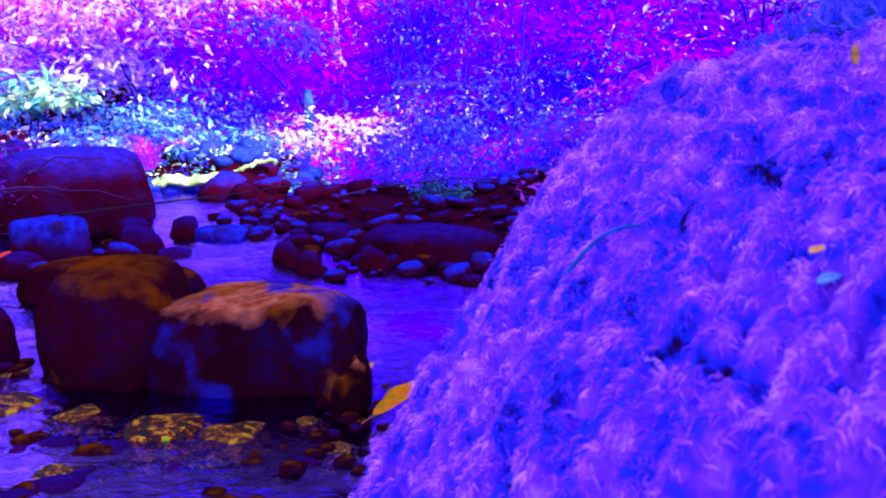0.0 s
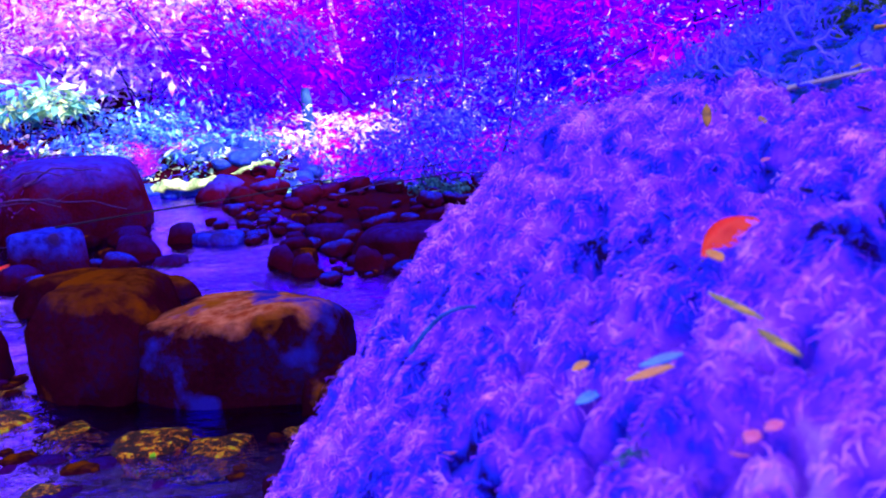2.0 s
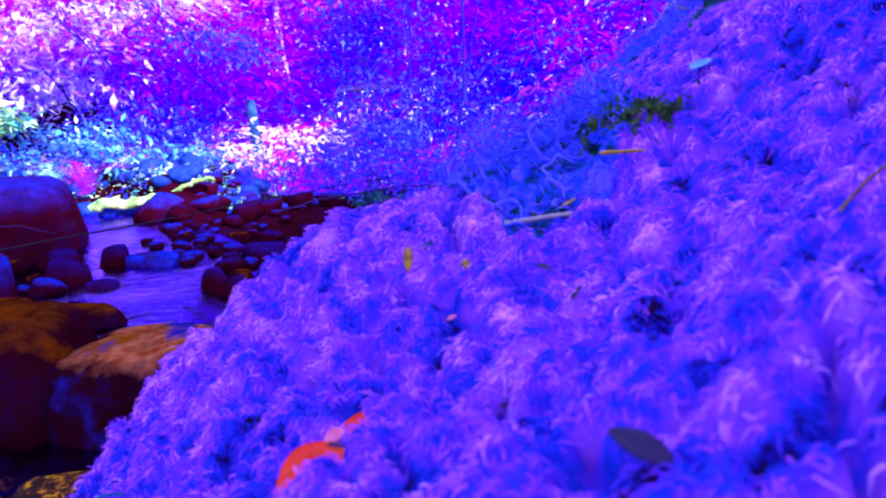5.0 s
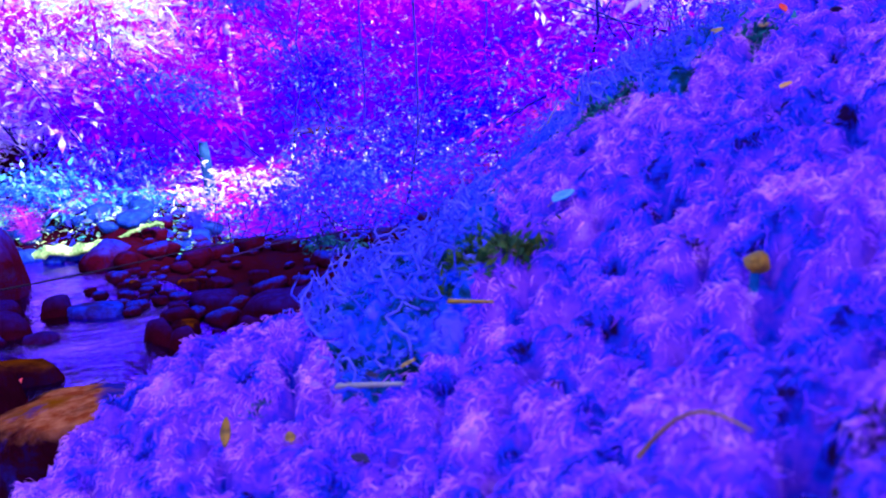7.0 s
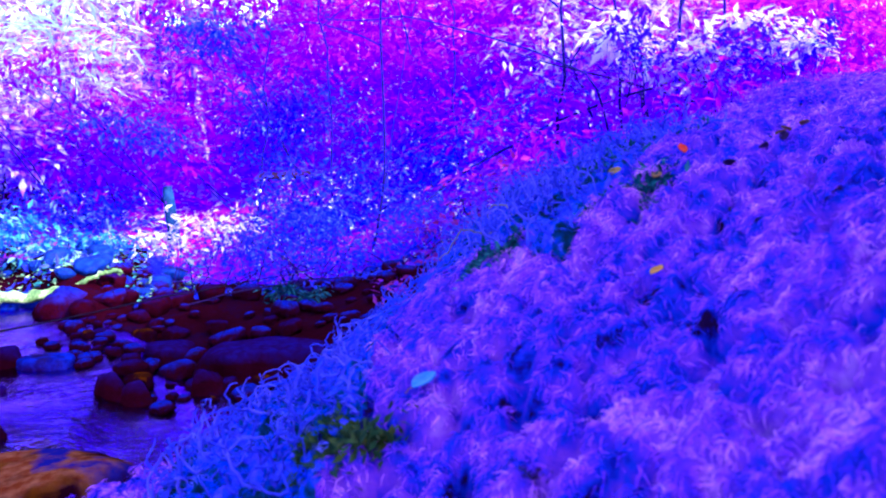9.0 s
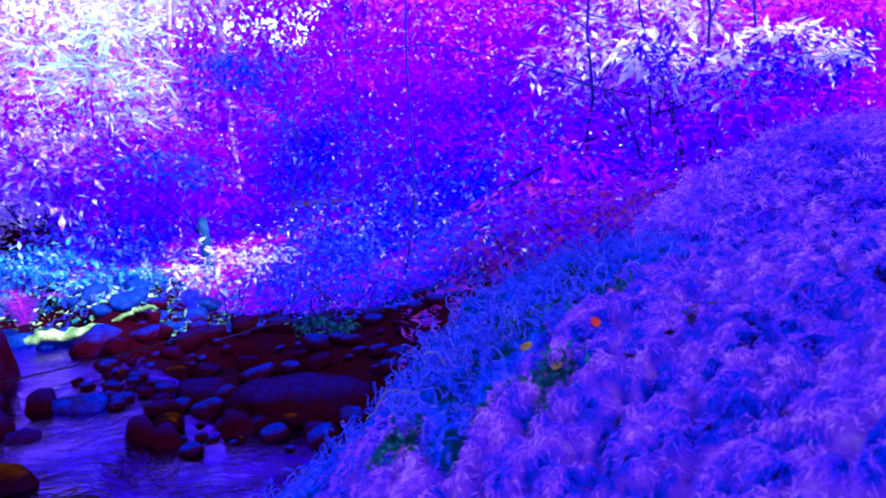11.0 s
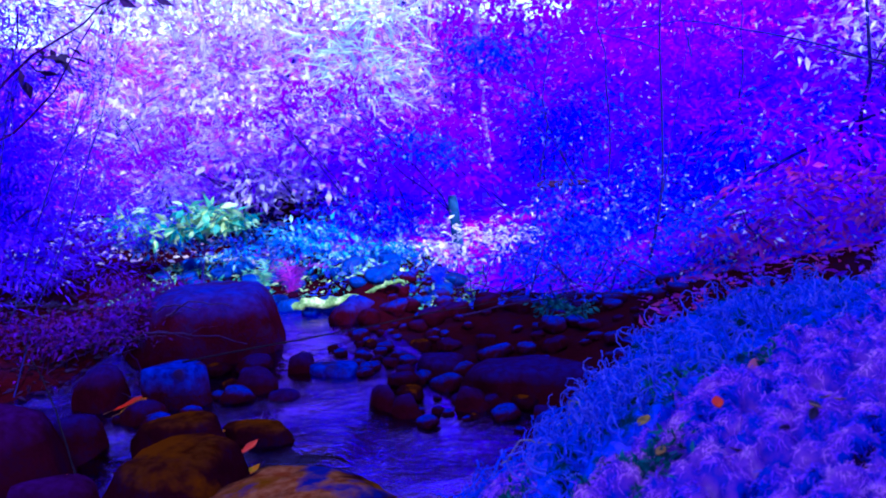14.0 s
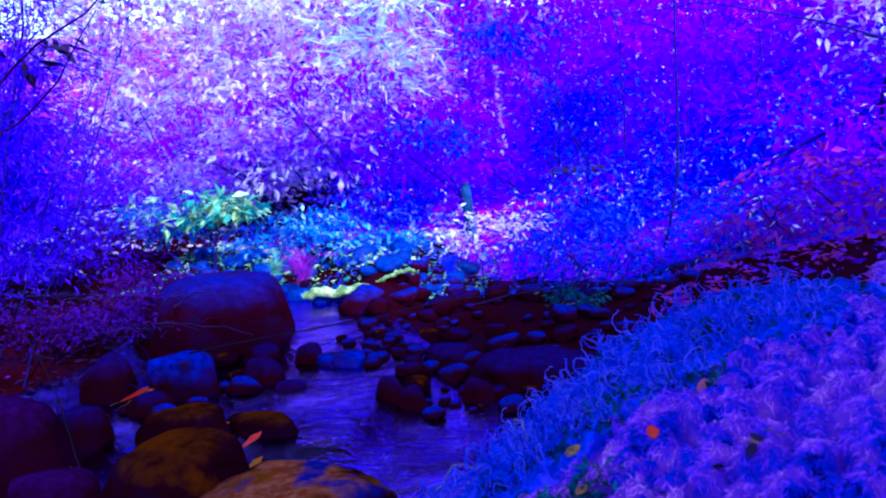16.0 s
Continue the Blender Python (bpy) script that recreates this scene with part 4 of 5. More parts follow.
# white leaves put the glare of bright gaps into leaf colour
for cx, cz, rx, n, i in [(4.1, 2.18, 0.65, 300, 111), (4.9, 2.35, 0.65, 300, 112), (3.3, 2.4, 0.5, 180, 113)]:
    shrub("shrub", "white leaves painted in as bright gaps between dark sprays", "shrub", (cx, 9.0), (cx, 9.0, cz), (rx, 0.2, 0.3), n, 0.2, "leaf_white", "bark", 3, 0.012, 26, i, 0.3, 0.2, group="white shrubs")
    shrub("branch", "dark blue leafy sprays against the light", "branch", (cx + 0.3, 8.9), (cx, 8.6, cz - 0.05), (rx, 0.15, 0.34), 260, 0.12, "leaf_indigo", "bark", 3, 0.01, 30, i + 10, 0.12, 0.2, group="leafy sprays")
# white leaf colour stands in for sun on this low shrub
shrub("shrub", "low shrub with leaves painted white as if glittering in sun", "shrub", (-1.1, 8.5), (-1.08, 8.6, 0.68), (0.55, 0.3, 0.24), 420, 0.085, "leaf_white", "bark", 4, 0.008, 30, 61, 0.3, 0.3)
shrub("shrub", "low red-leaved shrub in deep shade", "shrub", (2.4, 8.3), (2.6, 8.4, 0.95), (1.3, 0.5, 0.35), 1100, 0.11, "leaf_red", "bark", 4, 0.012, 40, 62)
for x, y, z, r, i in [(1.7, 7.9, 0.62, 0.7, 81), (3.0, 7.5, 0.95, 0.8, 82), (4.6, 7.9, 1.3, 1.0, 83)]:
    shrub("shrub", "low red-leaved shrub in deep shade", "shrub", (x, y), (x, y, z), (r, 0.45, 0.3), 700, 0.1, "leaf_red", "bark", 3, 0.01, 30, i, group="red-leaved shrubs", bright=0.1)
shrub("shrub", "broad-leaved plant with pale yellow-green and cyan leaves", "plant", (-3.9, 8.2), (-3.98, 8.2, 1.06), (0.9, 0.3, 0.2), 480, 0.16, "leaf_cyan", "bark", 3, 0.012, 30, 63, 0.5)
for x, y, z, rx, n, i in [(-3.0, 8.5, 0.72, 0.85, 900, 121), (-2.1, 8.5, 0.58, 0.6, 600, 122), (-4.6, 8.7, 0.9, 0.8, 700, 123)]:
    shrub("shrub", "low aqua and white leaves behind the far shore", "plant", (x, y), (x, y, z), (rx, 0.3, 0.22), n, 0.085, "leaf_aqua", "bark", 3, 0.006, 40, i, 0.4, 0.26, group="aqua plants of the far shore")
shrub("shrub", "dark teal low plant at the edge of the gravel bar", "plant", (-0.05, 7.2), (-0.05, 7.15, 0.24), (0.36, 0.2, 0.13), 420, 0.07, "leaf_teal", "bark", 3, 0.006, 20, 64)
shrub("conifer", "dark blue drooping conifer boughs over the stream", "tree", (-6.0, 8.2), (-5.4, 7.9, 1.25), (1.35, 0.7, 0.85), 9500, 0.085, "needle_blue", "bark_purple", 4, 0.03, 80, 65, 0.3, 0.22, bright=0.03, slender=0.4)
shrub("conifer", "tall dark blue conifer at the stream's near side", "tree", (-6.4, 8.0), (-6.3, 7.9, 2.7), (0.75, 0.6, 1.5), 6500, 0.085, "needle_blue", "bark_purple", 3, 0.05, 60, 66, 0.4, 0.22, slender=0.4)
shrub("conifer", "near blue-violet conifer boughs beside the stream", "tree", (-4.5, 5.7), (-4.1, 5.6, 1.9), (0.75, 0.4, 1.35), 17000, 0.085, "needle_blue", "bark_purple", 4, 0.02, 90, 67, 0.35, 0.2, slender=0.4)
shrub("shrub", "tall pale blue-white reeds leaning in the sun", "plant", (-2.7, 10.4), (-2.75, 10.4, 2.75), (0.7, 0.2, 0.8), 420, 0.34, "reed", "bark_pale", 3, 0.01, 40, 68, 1.4, 0.3, slender=0.2)


# ---- stems, trunks and branches ----
def stem_thing(name, label, category, points, r0, r1, mat, twigs=(), group="", fine=None):
    ob = thing(name, None, label, category, group)
    ob.location = points[0]
    p0 = np.asarray(points[0], float)
    pts = np.asarray(points, float)
    part("trunk", tri_mesh("trunk", *tube(pts - p0, np.linspace(r0, r1, len(pts)), 8), M[mat]), ob)
    for tw in twigs:
        tw = np.asarray(tw, float)
        part("branch", tri_mesh("branch", *tube(tw - p0, np.linspace(fine or r1 * 0.9, (fine or r1) * 0.3, len(tw)), 6), M[mat]), ob)
    return ob


rng = np.random.default_rng(31)
stem_thing("sapling", "slender dark blue forked sapling behind the stream", "tree", np.concatenate([bent((0.61, 9, 0.2), (0.78, 9, 1.05), 0, 6, 0.01, rng), bent((0.8, 9, 1.2), (0.83, 9, 4.0), 0, 10, 0.02, rng)]), 0.016, 0.009, "bark",
           [bent((0.78, 9, 1.05), (1.25, 9, 3.2), 0.0, 9, 0.015, rng), bent((1.08, 9, 2.3), (0.9, 9, 3.3), 0.05, 7, 0.015, rng), bent((0.83, 9, 2.4), (-0.5, 9.1, 2.55), 0.2, 8, 0.02, rng)], fine=0.009)
stem_thing("branch", "long dark branch with a few reddish leaves reaching over the slope", "branch", np.concatenate([bent((6.0, 9.6, 0.9), (5.15, 9.5, 1.52), 0.1, 6, 0.02, rng), bent((4.8, 9.5, 1.6), (2.04, 9.5, 2.41), 0.05, 9, 0.03, rng)]), 0.022, 0.006, "bark_dark",
           [bent((4.2, 9.5, 1.8), (3.3, 9.5, 1.6), 0.05, 6, 0.02, rng), bent((3.6, 9.5, 1.95), (2.9, 9.5, 2.4), 0.05, 6, 0.02, rng), bent((3.0, 9.5, 2.1), (2.4, 9.5, 1.9), 0.03, 6, 0.02, rng)], fine=0.006)
stem_thing("branch", "long thin dark bough across the violet shrubs", "branch", np.concatenate([bent((3.35, 9.3, 0.9), (2.77, 8.6, 2.04), 0.1, 6, 0.02, rng), bent((2.5, 8.5, 2.15), (0.29, 8.5, 2.6), 0.1, 10, 0.02, rng)]), 0.014, 0.005, "bark",
           [bent((1.5, 8.5, 2.42), (0.9, 8.5, 2.3), 0.03, 6, 0.02, rng)], fine=0.005)
for x, y, top, lean, r in [(2.6, 9.2, 4.2, 0.2, 0.02), (3.3, 9.4, 4.2, -0.1, 0.018), (3.9, 9.2, 4.2, 0.1, 0.022), (4.6, 9.6, 4.4, 0.05, 0.02), (0.2, 9.6, 3.4, 0.1, 0.012), (-0.6, 9.6, 2.6, 0.3, 0.012), (1.7, 9.8, 3.0, -0.1, 0.012)]:
    g = float(ground_z(np.array([x]), np.array([y]))[0])
    stem_thing("sapling", "thin dark upright stem on the far bank", "tree", bent((x, y, g - 0.05), (x + lean, y, top), 0, 10, 0.03, rng), r, r * 0.6, "bark",
               [bent((x + lean * 0.5, y, top * s), (x + rng.uniform(-1, 1), y, top * s + 0.3), 0.1, 7, 0.03, rng) for s in (0.5, 0.65, 0.8)], "stems of the far bank")
for x, r in [(-1.45, 0.05), (-1.15, 0.035), (-2.0, 0.03), (-5.0, 0.04)]:
    g = float(ground_z(np.array([x]), np.array([11.0]))[0])
    stem_thing("tree", "tree trunk on the far bank painted pale as if sunlit", "tree", bent((x, 11.0, g - 0.1), (x + rng.uniform(-0.3, 0.3), 11.2, 6.0), 0, 10, 0.05, rng), r, r * 0.7, "bark_pale", group="pale trunks")
stem_thing("tree", "purple mossy trunk of a near tree beside the boulders", "tree", bent((-3.95, 4.9, -0.1), (-4.1, 5.1, 4.5), 0, 12, 0.04, rng), 0.15, 0.12, "bark_purple",
           [bent((-3.8, 5, 1.9), (-2.2, 5.2, 2.75), 0.15, 10, 0.03, rng), bent((-3.8, 5, 1.7), (-2.6, 5.1, 2.6), -0.1, 10, 0.03, rng)], fine=0.012)
stem_thing("branch", "long thin dark stick lying across the stones", "branch", bent((-2.35, 5.25, 0.37), (0.17, 6.8, 0.53), 0.0, 14, 0.006, rng), 0.007, 0.003, "twig_dark")
stem_thing("branch", "bare arching twig over the gravel bar", "branch", bent((-1.2, 7.2, 0.08), (0.95, 7.3, 0.25), 0.17, 14, 0.015, rng), 0.009, 0.004, "twig")
stem_thing("branch", "thin stick standing against the boulders", "branch", bent((-2.27, 4.0, 0.05), (-2.76, 4.3, 0.76), 0.02, 10, 0.008, rng), 0.006, 0.003, "twig_dark")
stem_thing("log", "dead branch lying over the bank's soil", "branch", bent((1.2, 9.2, 0.8), (5.0, 9.0, 2.4), 0.1, 12, 0.04, rng), 0.016, 0.01, "bark")


# ---- ferns, fallen wood and small things by the stream ----
def fern(x, y, z, reach, count, mat, label, seed):
    rng = np.random.default_rng(seed)
    ob = thing("fern", None, label, "fern", "ferns")
    ob.location = (x, y, z)
    for i in range(count):
        a = 2 * math.pi * i / count + rng.normal(0, 0.2)
        tv, tf = frond(rng, 0.45, 14)
        tv = tv * (0.9, 1, 1) * reach * rng.uniform(0.7, 1.15)
        up = radians(rng.uniform(15, 45))
        r = frames_of(np.array([[math.cos(a) * math.cos(up), math.sin(a) * math.cos(up), math.sin(up)]]), np.array([[0, 0, 1.0]]))
        part("frond", tri_mesh("frond", *scatter(tv, tf, r, np.zeros((1, 3))), M[mat], False), ob)
    return ob


fern(-2.55, 7.55, 0.42, 0.36, 9, "leaf_red", "pinkish-purple fern on the far shore", 1)
fern(-1.25, 7.9, 0.38, 0.3, 8, "leaf_blue", "small blue fern at the head of the gravel bar", 2)
fern(-2.9, 7.7, 0.45, 0.26, 7, "leaf_cyan", "small bright fern among the far stones", 3)

rng = np.random.default_rng(77)
for a, b, r in [((-2.42, 7.2, 0.30), (-1.8, 7.28, 0.37), 0.048), ((-1.78, 7.3, 0.42), (-1.40, 7.26, 0.5), 0.022)]:
    thing("fallen_log", tri_mesh("fallen_log", *tube(bent(a, b, 0.03, 16, 0.012, rng), r * (0.75 + 0.4 * rng.random(16)) * np.sin(np.linspace(0.5, 2.7, 16)) ** 0.5, 12), M["log_moss"]),
          "fallen log with bright yellow-green moss in the sun", "log", "fallen logs")
stump = thing("stump", tri_mesh("stump", *tube(bent((-1.42, 9.6, 0.3), (-1.48, 9.6, 1.08), 0, 8, 0.01, rng), [0.08, 0.07, 0.068, 0.065, 0.062, 0.06, 0.058, 0.045], 10), M["bark_teal"]),
              "short broken snag with a dark hollow side", "stump")
stem_thing("log", "short dark rotten limb on the slope", "branch", bent((-0.55, 9.7, 1.12), (0.15, 9.6, 1.1), 0.02, 8, 0.015, rng), 0.045, 0.03, "bark_dark")
for i in range(6):
    x, y = rng.uniform(-3.5, -2.6), rng.uniform(5.5, 5.8)
    a = rng.uniform(-0.5, 0.5)
    n = rng.uniform(0.4, 0.9)
    z = rng.uniform(0.3, 0.62)
    stem_thing("twig", "bare dead twig caught on the boulder", "twig", bent((x, y, z), (x + n * math.cos(a), y - 0.1, z + n * math.sin(a) * 0.4), 0.04, 9, 0.012, rng), 0.008, 0.003, "twig",
               [bent((x + n * 0.4 * math.cos(a), y - 0.04, z + n * 0.16 * math.sin(a)), (x + n * 0.7, y - 0.05, z + rng.uniform(0.05, 0.2)), 0.0, 6, 0.01, rng)], "dead twigs")
for i in range(26):
    x, y = rng.uniform(-1.6, 1.2), rng.uniform(7.6, 9.0)
    g = float(ground_z(np.array([x]), np.array([y]))[0])
    a, n = rng.uniform(-0.4, 1.4), rng.uniform(0.4, 1.1)
    s = rng.choice([-1, 1])
    stem_thing("twig", "thin bare twig rising behind the gravel bar", "twig", bent((x, y, g), (x + s * n * math.cos(a), y, g + 0.1 + n * abs(math.sin(a)) * 0.8), rng.uniform(0, 0.12), 9, 0.012, rng), 0.006, 0.002, "twig", (), "bare twigs")


def blade(length, width, curl, fold, lobes, n=12):
    """A leaf along y with a folded midrib, curled up at its tip, its rim scalloped."""
    s = np.linspace(0, 1, n)
    w = width * np.sin(np.pi * np.clip(s, 0.02, 0.98)) ** 0.7 * (1 + 0.18 * np.cos(lobes * np.pi * s))
    rows = []
    for u in (-1, -0.5, 0, 0.5, 1):
        rows.append(np.stack([u * w, (s - 0.5) * length, curl * length * s**2 + fold * np.abs(u) * w], -1))
    v = np.concatenate(rows)
    f = [(r * n + i, (r + 1) * n + i, (r + 1) * n + i + 1, r * n + i + 1) for r in range(4) for i in range(n - 1)]
    return v, np.array(f)


def fallen_leaf(x, y, length, width, turn, mat, label, lift=0.014, tip=10, roll=0, curl=0.2, fold=0.25, lobes=0, on=bank_top, name="fallen_leaf", stalk=True):
    ob = thing(name, tri_mesh(name, *blade(length, width, curl, fold, lobes), M[mat]), label, "leaf", m=pose(x, y, float(on(np.array([x]), np.array([y]))[0]) + lift, tip, roll, turn))
    sol = ob.modifiers.new("thickness", "SOLIDIFY")
    sol.thickness = 0.0006
    if stalk:
        part("stalk", tri_mesh("stalk", *tube(bent((0, -length * 0.8, -0.002), (0, -0.49 * length, 0), 0.001, 5), np.linspace(width * 0.06, width * 0.04, 5), 5), M["brown_bit"]), ob)
    return ob


fallen_leaf(0.268, 0.472, 0.036, 0.0105, -40, "red_leaf", "bright orange-red fallen leaf standing on the moss", 0.012, 30, 45, 0.3, 0.2, 0)
fallen_leaf(0.287, 0.556, 0.034, 0.006, -55, "red_leaf", "red leaf half sunk between tufts of moss", 0.006, 10, 30, 0.1, 0.2, 0, stalk=False)
fallen_leaf(0.249, 0.430, 0.010, 0.004, 30, "yellow", "tiny yellow leaf on the moss", 0.012, stalk=False)
fallen_leaf(0.276, 0.515, 0.012, 0.004, -60, "pink_bit", "faded pink leaf half sunk in the moss", 0.006, 10, 20)
fallen_leaf(0.181, 0.412, 0.009, 0.0032, -70, "yellow", "tiny yellow leaf on the moss", 0.014, stalk=False)
fallen_leaf(0.205, 0.352, 0.018, 0.005, -110, "cyan_bit", "small wet cyan leaf on the moss", 0.014, stalk=False)
fallen_leaf(0.183, 0.400, 0.013, 0.0045, -80, "cyan_bit", "small wet cyan leaf on the moss", 0.012, stalk=False)
fallen_leaf(0.197, 0.336, 0.019, 0.0042, -105, "yellow", "small yellow-green leaf lying on the moss", 0.018, stalk=False)
fallen_leaf(0.235, 0.357, 0.052, 0.0024, 6, "green_bit", "narrow green and yellow leaf lying in the moss", 0.012, -6, stalk=False, curl=0.05)
fallen_leaf(0.241, 0.324, 0.04, 0.0022, 2, "green_bit", "narrow green and yellow leaf lying in the moss", 0.012, -6, stalk=False, curl=0.05)
for x, y in [(0.226, 0.304), (0.232, 0.30), (0.219, 0.296), (0.317, 0.338), (0.116, 0.46), (0.107, 0.56), (0.343, 0.63)]:
    fallen_leaf(x, y, 0.007, 0.003, random.uniform(0, 360), "pink_bit", "tiny pink petal caught in the moss", 0.012, stalk=False)
fallen_leaf(0.356, 0.676, 0.009, 0.0028, 10, "brown_gold", "tiny yellow-brown leaf in the moss", 0.009, 20, stalk=False)
fallen_leaf(0.288, 0.422, 0.009, 0.003, 130, "leaf_dark", "small dark leaf in the moss", 0.012, stalk=False)
fallen_leaf(0.49, 0.648, 0.032, 0.004, -35, "teal_dark", "dark teal leaf with a narrow stalk on the moss", 0.016, 12, -10, 0.1, 0.2, 0)
fallen_leaf(0.374, 0.303, 0.02, 0.006, 80, "teal_dark", "dark sunken leaf in the moss", 0.004, stalk=False)
fallen_leaf(0.392, 0.335, 0.022, 0.007, 60, "leaf_dark", "dark sunken leaf in the moss", 0.004, stalk=False)
fallen_leaf(0.316, 0.682, 0.018, 0.003, -10, "brown_gold", "small yellow-brown leaf standing in the moss", 0.012, 55, stalk=False)
fallen_leaf(0.432, 0.694, 0.011, 0.0022, -75, "brown_gold", "tiny orange scrap of leaf on the moss", 0.012, stalk=False)
fallen_leaf(0.556, 0.79, 0.02, 0.0075, -60, "cyan_bit", "small wet cyan leaf on the moss", 0.012)
fallen_leaf(0.538, 0.397, 0.016, 0.005, -90, "teal_dark", "dark teal leaf sunk in the moss", 0.006, stalk=False)
fallen_leaf(0.712, 0.764, 0.012, 0.0035, -60, "yellow", "tiny yellow leaf on the moss", 0.014, stalk=False)
fallen_leaf(0.825, 1.012, 0.011, 0.0045, 20, "red_leaf", "small coral-red leaf on the moss", 0.014, 40, stalk=False)
fallen_leaf(0.868, 1.12, 0.018, 0.006, 0, "pink_bit", "small pink leaf among twiggy moss", 0.022, 50, stalk=False)
fallen_leaf(0.76, 1.014, 0.016, 0.005, -40, "brown_gold", "small yellow-brown leaf on the moss", 0.012, stalk=False)
fallen_leaf(0.926, 0.632, 0.02, 0.006, -75, "yellow", "small yellow leaf on the moss", 0.016, stalk=False)
for x, y in [(0.898, 0.954), (0.917, 0.958), (0.911, 0.99), (0.775, 0.942)]:
    fallen_leaf(x, y, 0.011, 0.004, random.uniform(0, 360), "brown_bit", "tiny reddish scrap of leaf in the moss", 0.01, stalk=False)
# dark scraps put the shade of small holes into the moss as colour
for i in range(14):
    x, y = rng.uniform(0.35, 1.05), rng.uniform(0.45, 1.1)
    fallen_leaf(x, y, rng.uniform(0.008, 0.014), rng.uniform(0.003, 0.005), rng.uniform(0, 360), "leaf_dark", "dark scrap put in as a shaded hole in the moss", 0.002, rng.uniform(0, 40), stalk=False)


def laid_twig(a, b, lift, r, mat, label, bow=0.0):
    p = bent((*a, 0), (*b, 0), 0, 9)
    z0, z1 = bank_top(p[[0, -1], 0], p[[0, -1], 1]) + lift
    p[:, 2] = np.linspace(z0, z1, 9) + bow * np.sin(np.linspace(0, np.pi, 9))
    stem_thing("twig", label, "twig", p, r, r * 0.6, mat)


laid_twig((0.385, 0.705), (0.428, 0.66), 0.016, 0.0022, "straw", "short pale broken stalk lying on the moss")
laid_twig((0.463, 0.734), (0.491, 0.712), 0.02, 0.0018, "brown_gold", "short orange and green stalk lying on the moss")
laid_twig((0.515, 0.467), (0.54, 0.422), 0.006, 0.001, "brown_bit", "brown bent stalk arching over the moss", 0.012)
laid_twig((0.088, 0.60), (0.135, 0.585), 0.012, 0.0019, "teal_stem", "thin blue curved stalk on the moss", 0.01)


def creeper(x, y, way, length, lift, seed):
    """A thin creeping stem that follows the moss and wanders."""
    rng = np.random.default_rng(seed)
    a = way + np.cumsum(rng.normal(0, 0.22, 16))
    px, py = x + np.cumsum(np.cos(a)) * length / 16, y + np.cumsum(np.sin(a)) * length / 16
    pts = np.stack([px, py, bank_z(px, py) + lift + 0.004 * np.sin(np.arange(16) * 0.9 + seed)], -1)
    stem_thing("creeping_stem", "thin blue creeping stem along the bank's edge", "stem", pts, 0.001, 0.0006, "moss_blue", (), "creeping stems")


for i in range(26):
    u = rng.uniform(0.95, 1.4)   # along the brink
    e = rng.uniform(-0.2, -0.02)
    x, y = math.cos(0.82) * u - math.sin(0.82) * (0.5 + e), math.sin(0.82) * u + math.cos(0.82) * (0.5 + e)
    creeper(x, y, 0.82 + rng.normal(0, 0.35), rng.uniform(0.07, 0.2), rng.uniform(0.012, 0.024), 300 + i)


def sprig(x, y, reach, count, mat, label, seed):
    """A low tuft of small dark leaves on short stalks."""
    rng = np.random.default_rng(seed)
    count = count * 6
    ob = thing("sprig", None, label, "plant")
    ob.location = (x, y, float(bank_top(np.array([x]), np.array([y]))[0]))
    flat = reach * 0.65 * rng.normal(0, 0.5, (count, 2))
    z = bank_top(x + flat[:, 0], y + flat[:, 1]) - ob.location[2] + rng.uniform(0.0, 0.14, count) * reach
    way = unit(rng.normal(size=(count, 3)) * (1, 1, 0.6) + (0, 0, 0.6))
    rot = frames_of(way, np.array([[0, 0, 1.0]]) + 0.5 * rng.normal(size=(count, 3))) * (reach * rng.uniform(0.16, 0.34, count))[:, None, None]
    part("leaves", tri_mesh("leaves", *scatter(LEAF_V, LEAF_F, rot, np.column_stack([flat, z])), M[mat], False), ob)
    part("stalk", tri_mesh("stalk", *tube(bent((0, 0, -0.01), (0, 0, reach * 0.3), 0, 5), np.linspace(0.0015, 0.0008, 5), 5), M["bark"]), ob)


for x, y, reach, count, mat, label in [(0.512, 0.779, 0.04, 80, "leaf_moss_green", "dark green and yellow leafy sprig growing in the moss"), (0.482, 0.803, 0.036, 50, "leaf_moss_green", "dark green and yellow leafy sprig growing in the moss"),
                                       (0.627, 0.985, 0.03, 50, "leaf_teal", "dark teal leafy sprig on the crest of the bank"), (0.644, 0.945, 0.026, 40, "leaf_teal", "dark teal leafy sprig on the crest of the bank"),
                                       (0.71, 0.945, 0.022, 30, "leaf_teal", "dark teal leafy sprig on the crest of the bank"), (0.753, 0.903, 0.02, 26, "leaf_teal", "dark teal leafy sprig on the crest of the bank"),
                                       (0.868, 1.115, 0.036, 50, "leaf_teal", "dark teal leafy sprig at the edge of the bank"), (0.789, 1.138, 0.05, 70, "leaf_teal", "dark teal leafy sprig at the edge of the bank"),
                                       (0.769, 0.955, 0.04, 60, "leaf_teal", "dark teal leafy sprig in a hollow of the moss"), (0.633, 0.984, 0.035, 50, "leaf_teal", "dark teal leafy sprig in a hollow of the moss"), (0.188, 0.332, 0.014, 26, "leaf_teal", "small teal tuft under a yellow leaf")]:
    sprig(x, y, reach, count, mat, label, int(x * 1000))

toad = thing("mushroom", None, "small yellow-brown mushroom on a bluish stalk in the moss", "mushroom")
toad.location = (0.612, 0.588, float(bank_top(np.array([0.612]), np.array([0.588]))[0]))
part("stalk", tri_mesh("stalk", *tube(bent((0, 0, -0.004), (0.002, 0, 0.014), 0, 5), [0.0032, 0.0028, 0.0026, 0.0028, 0.003], 8), M["teal_stem"]), toad)
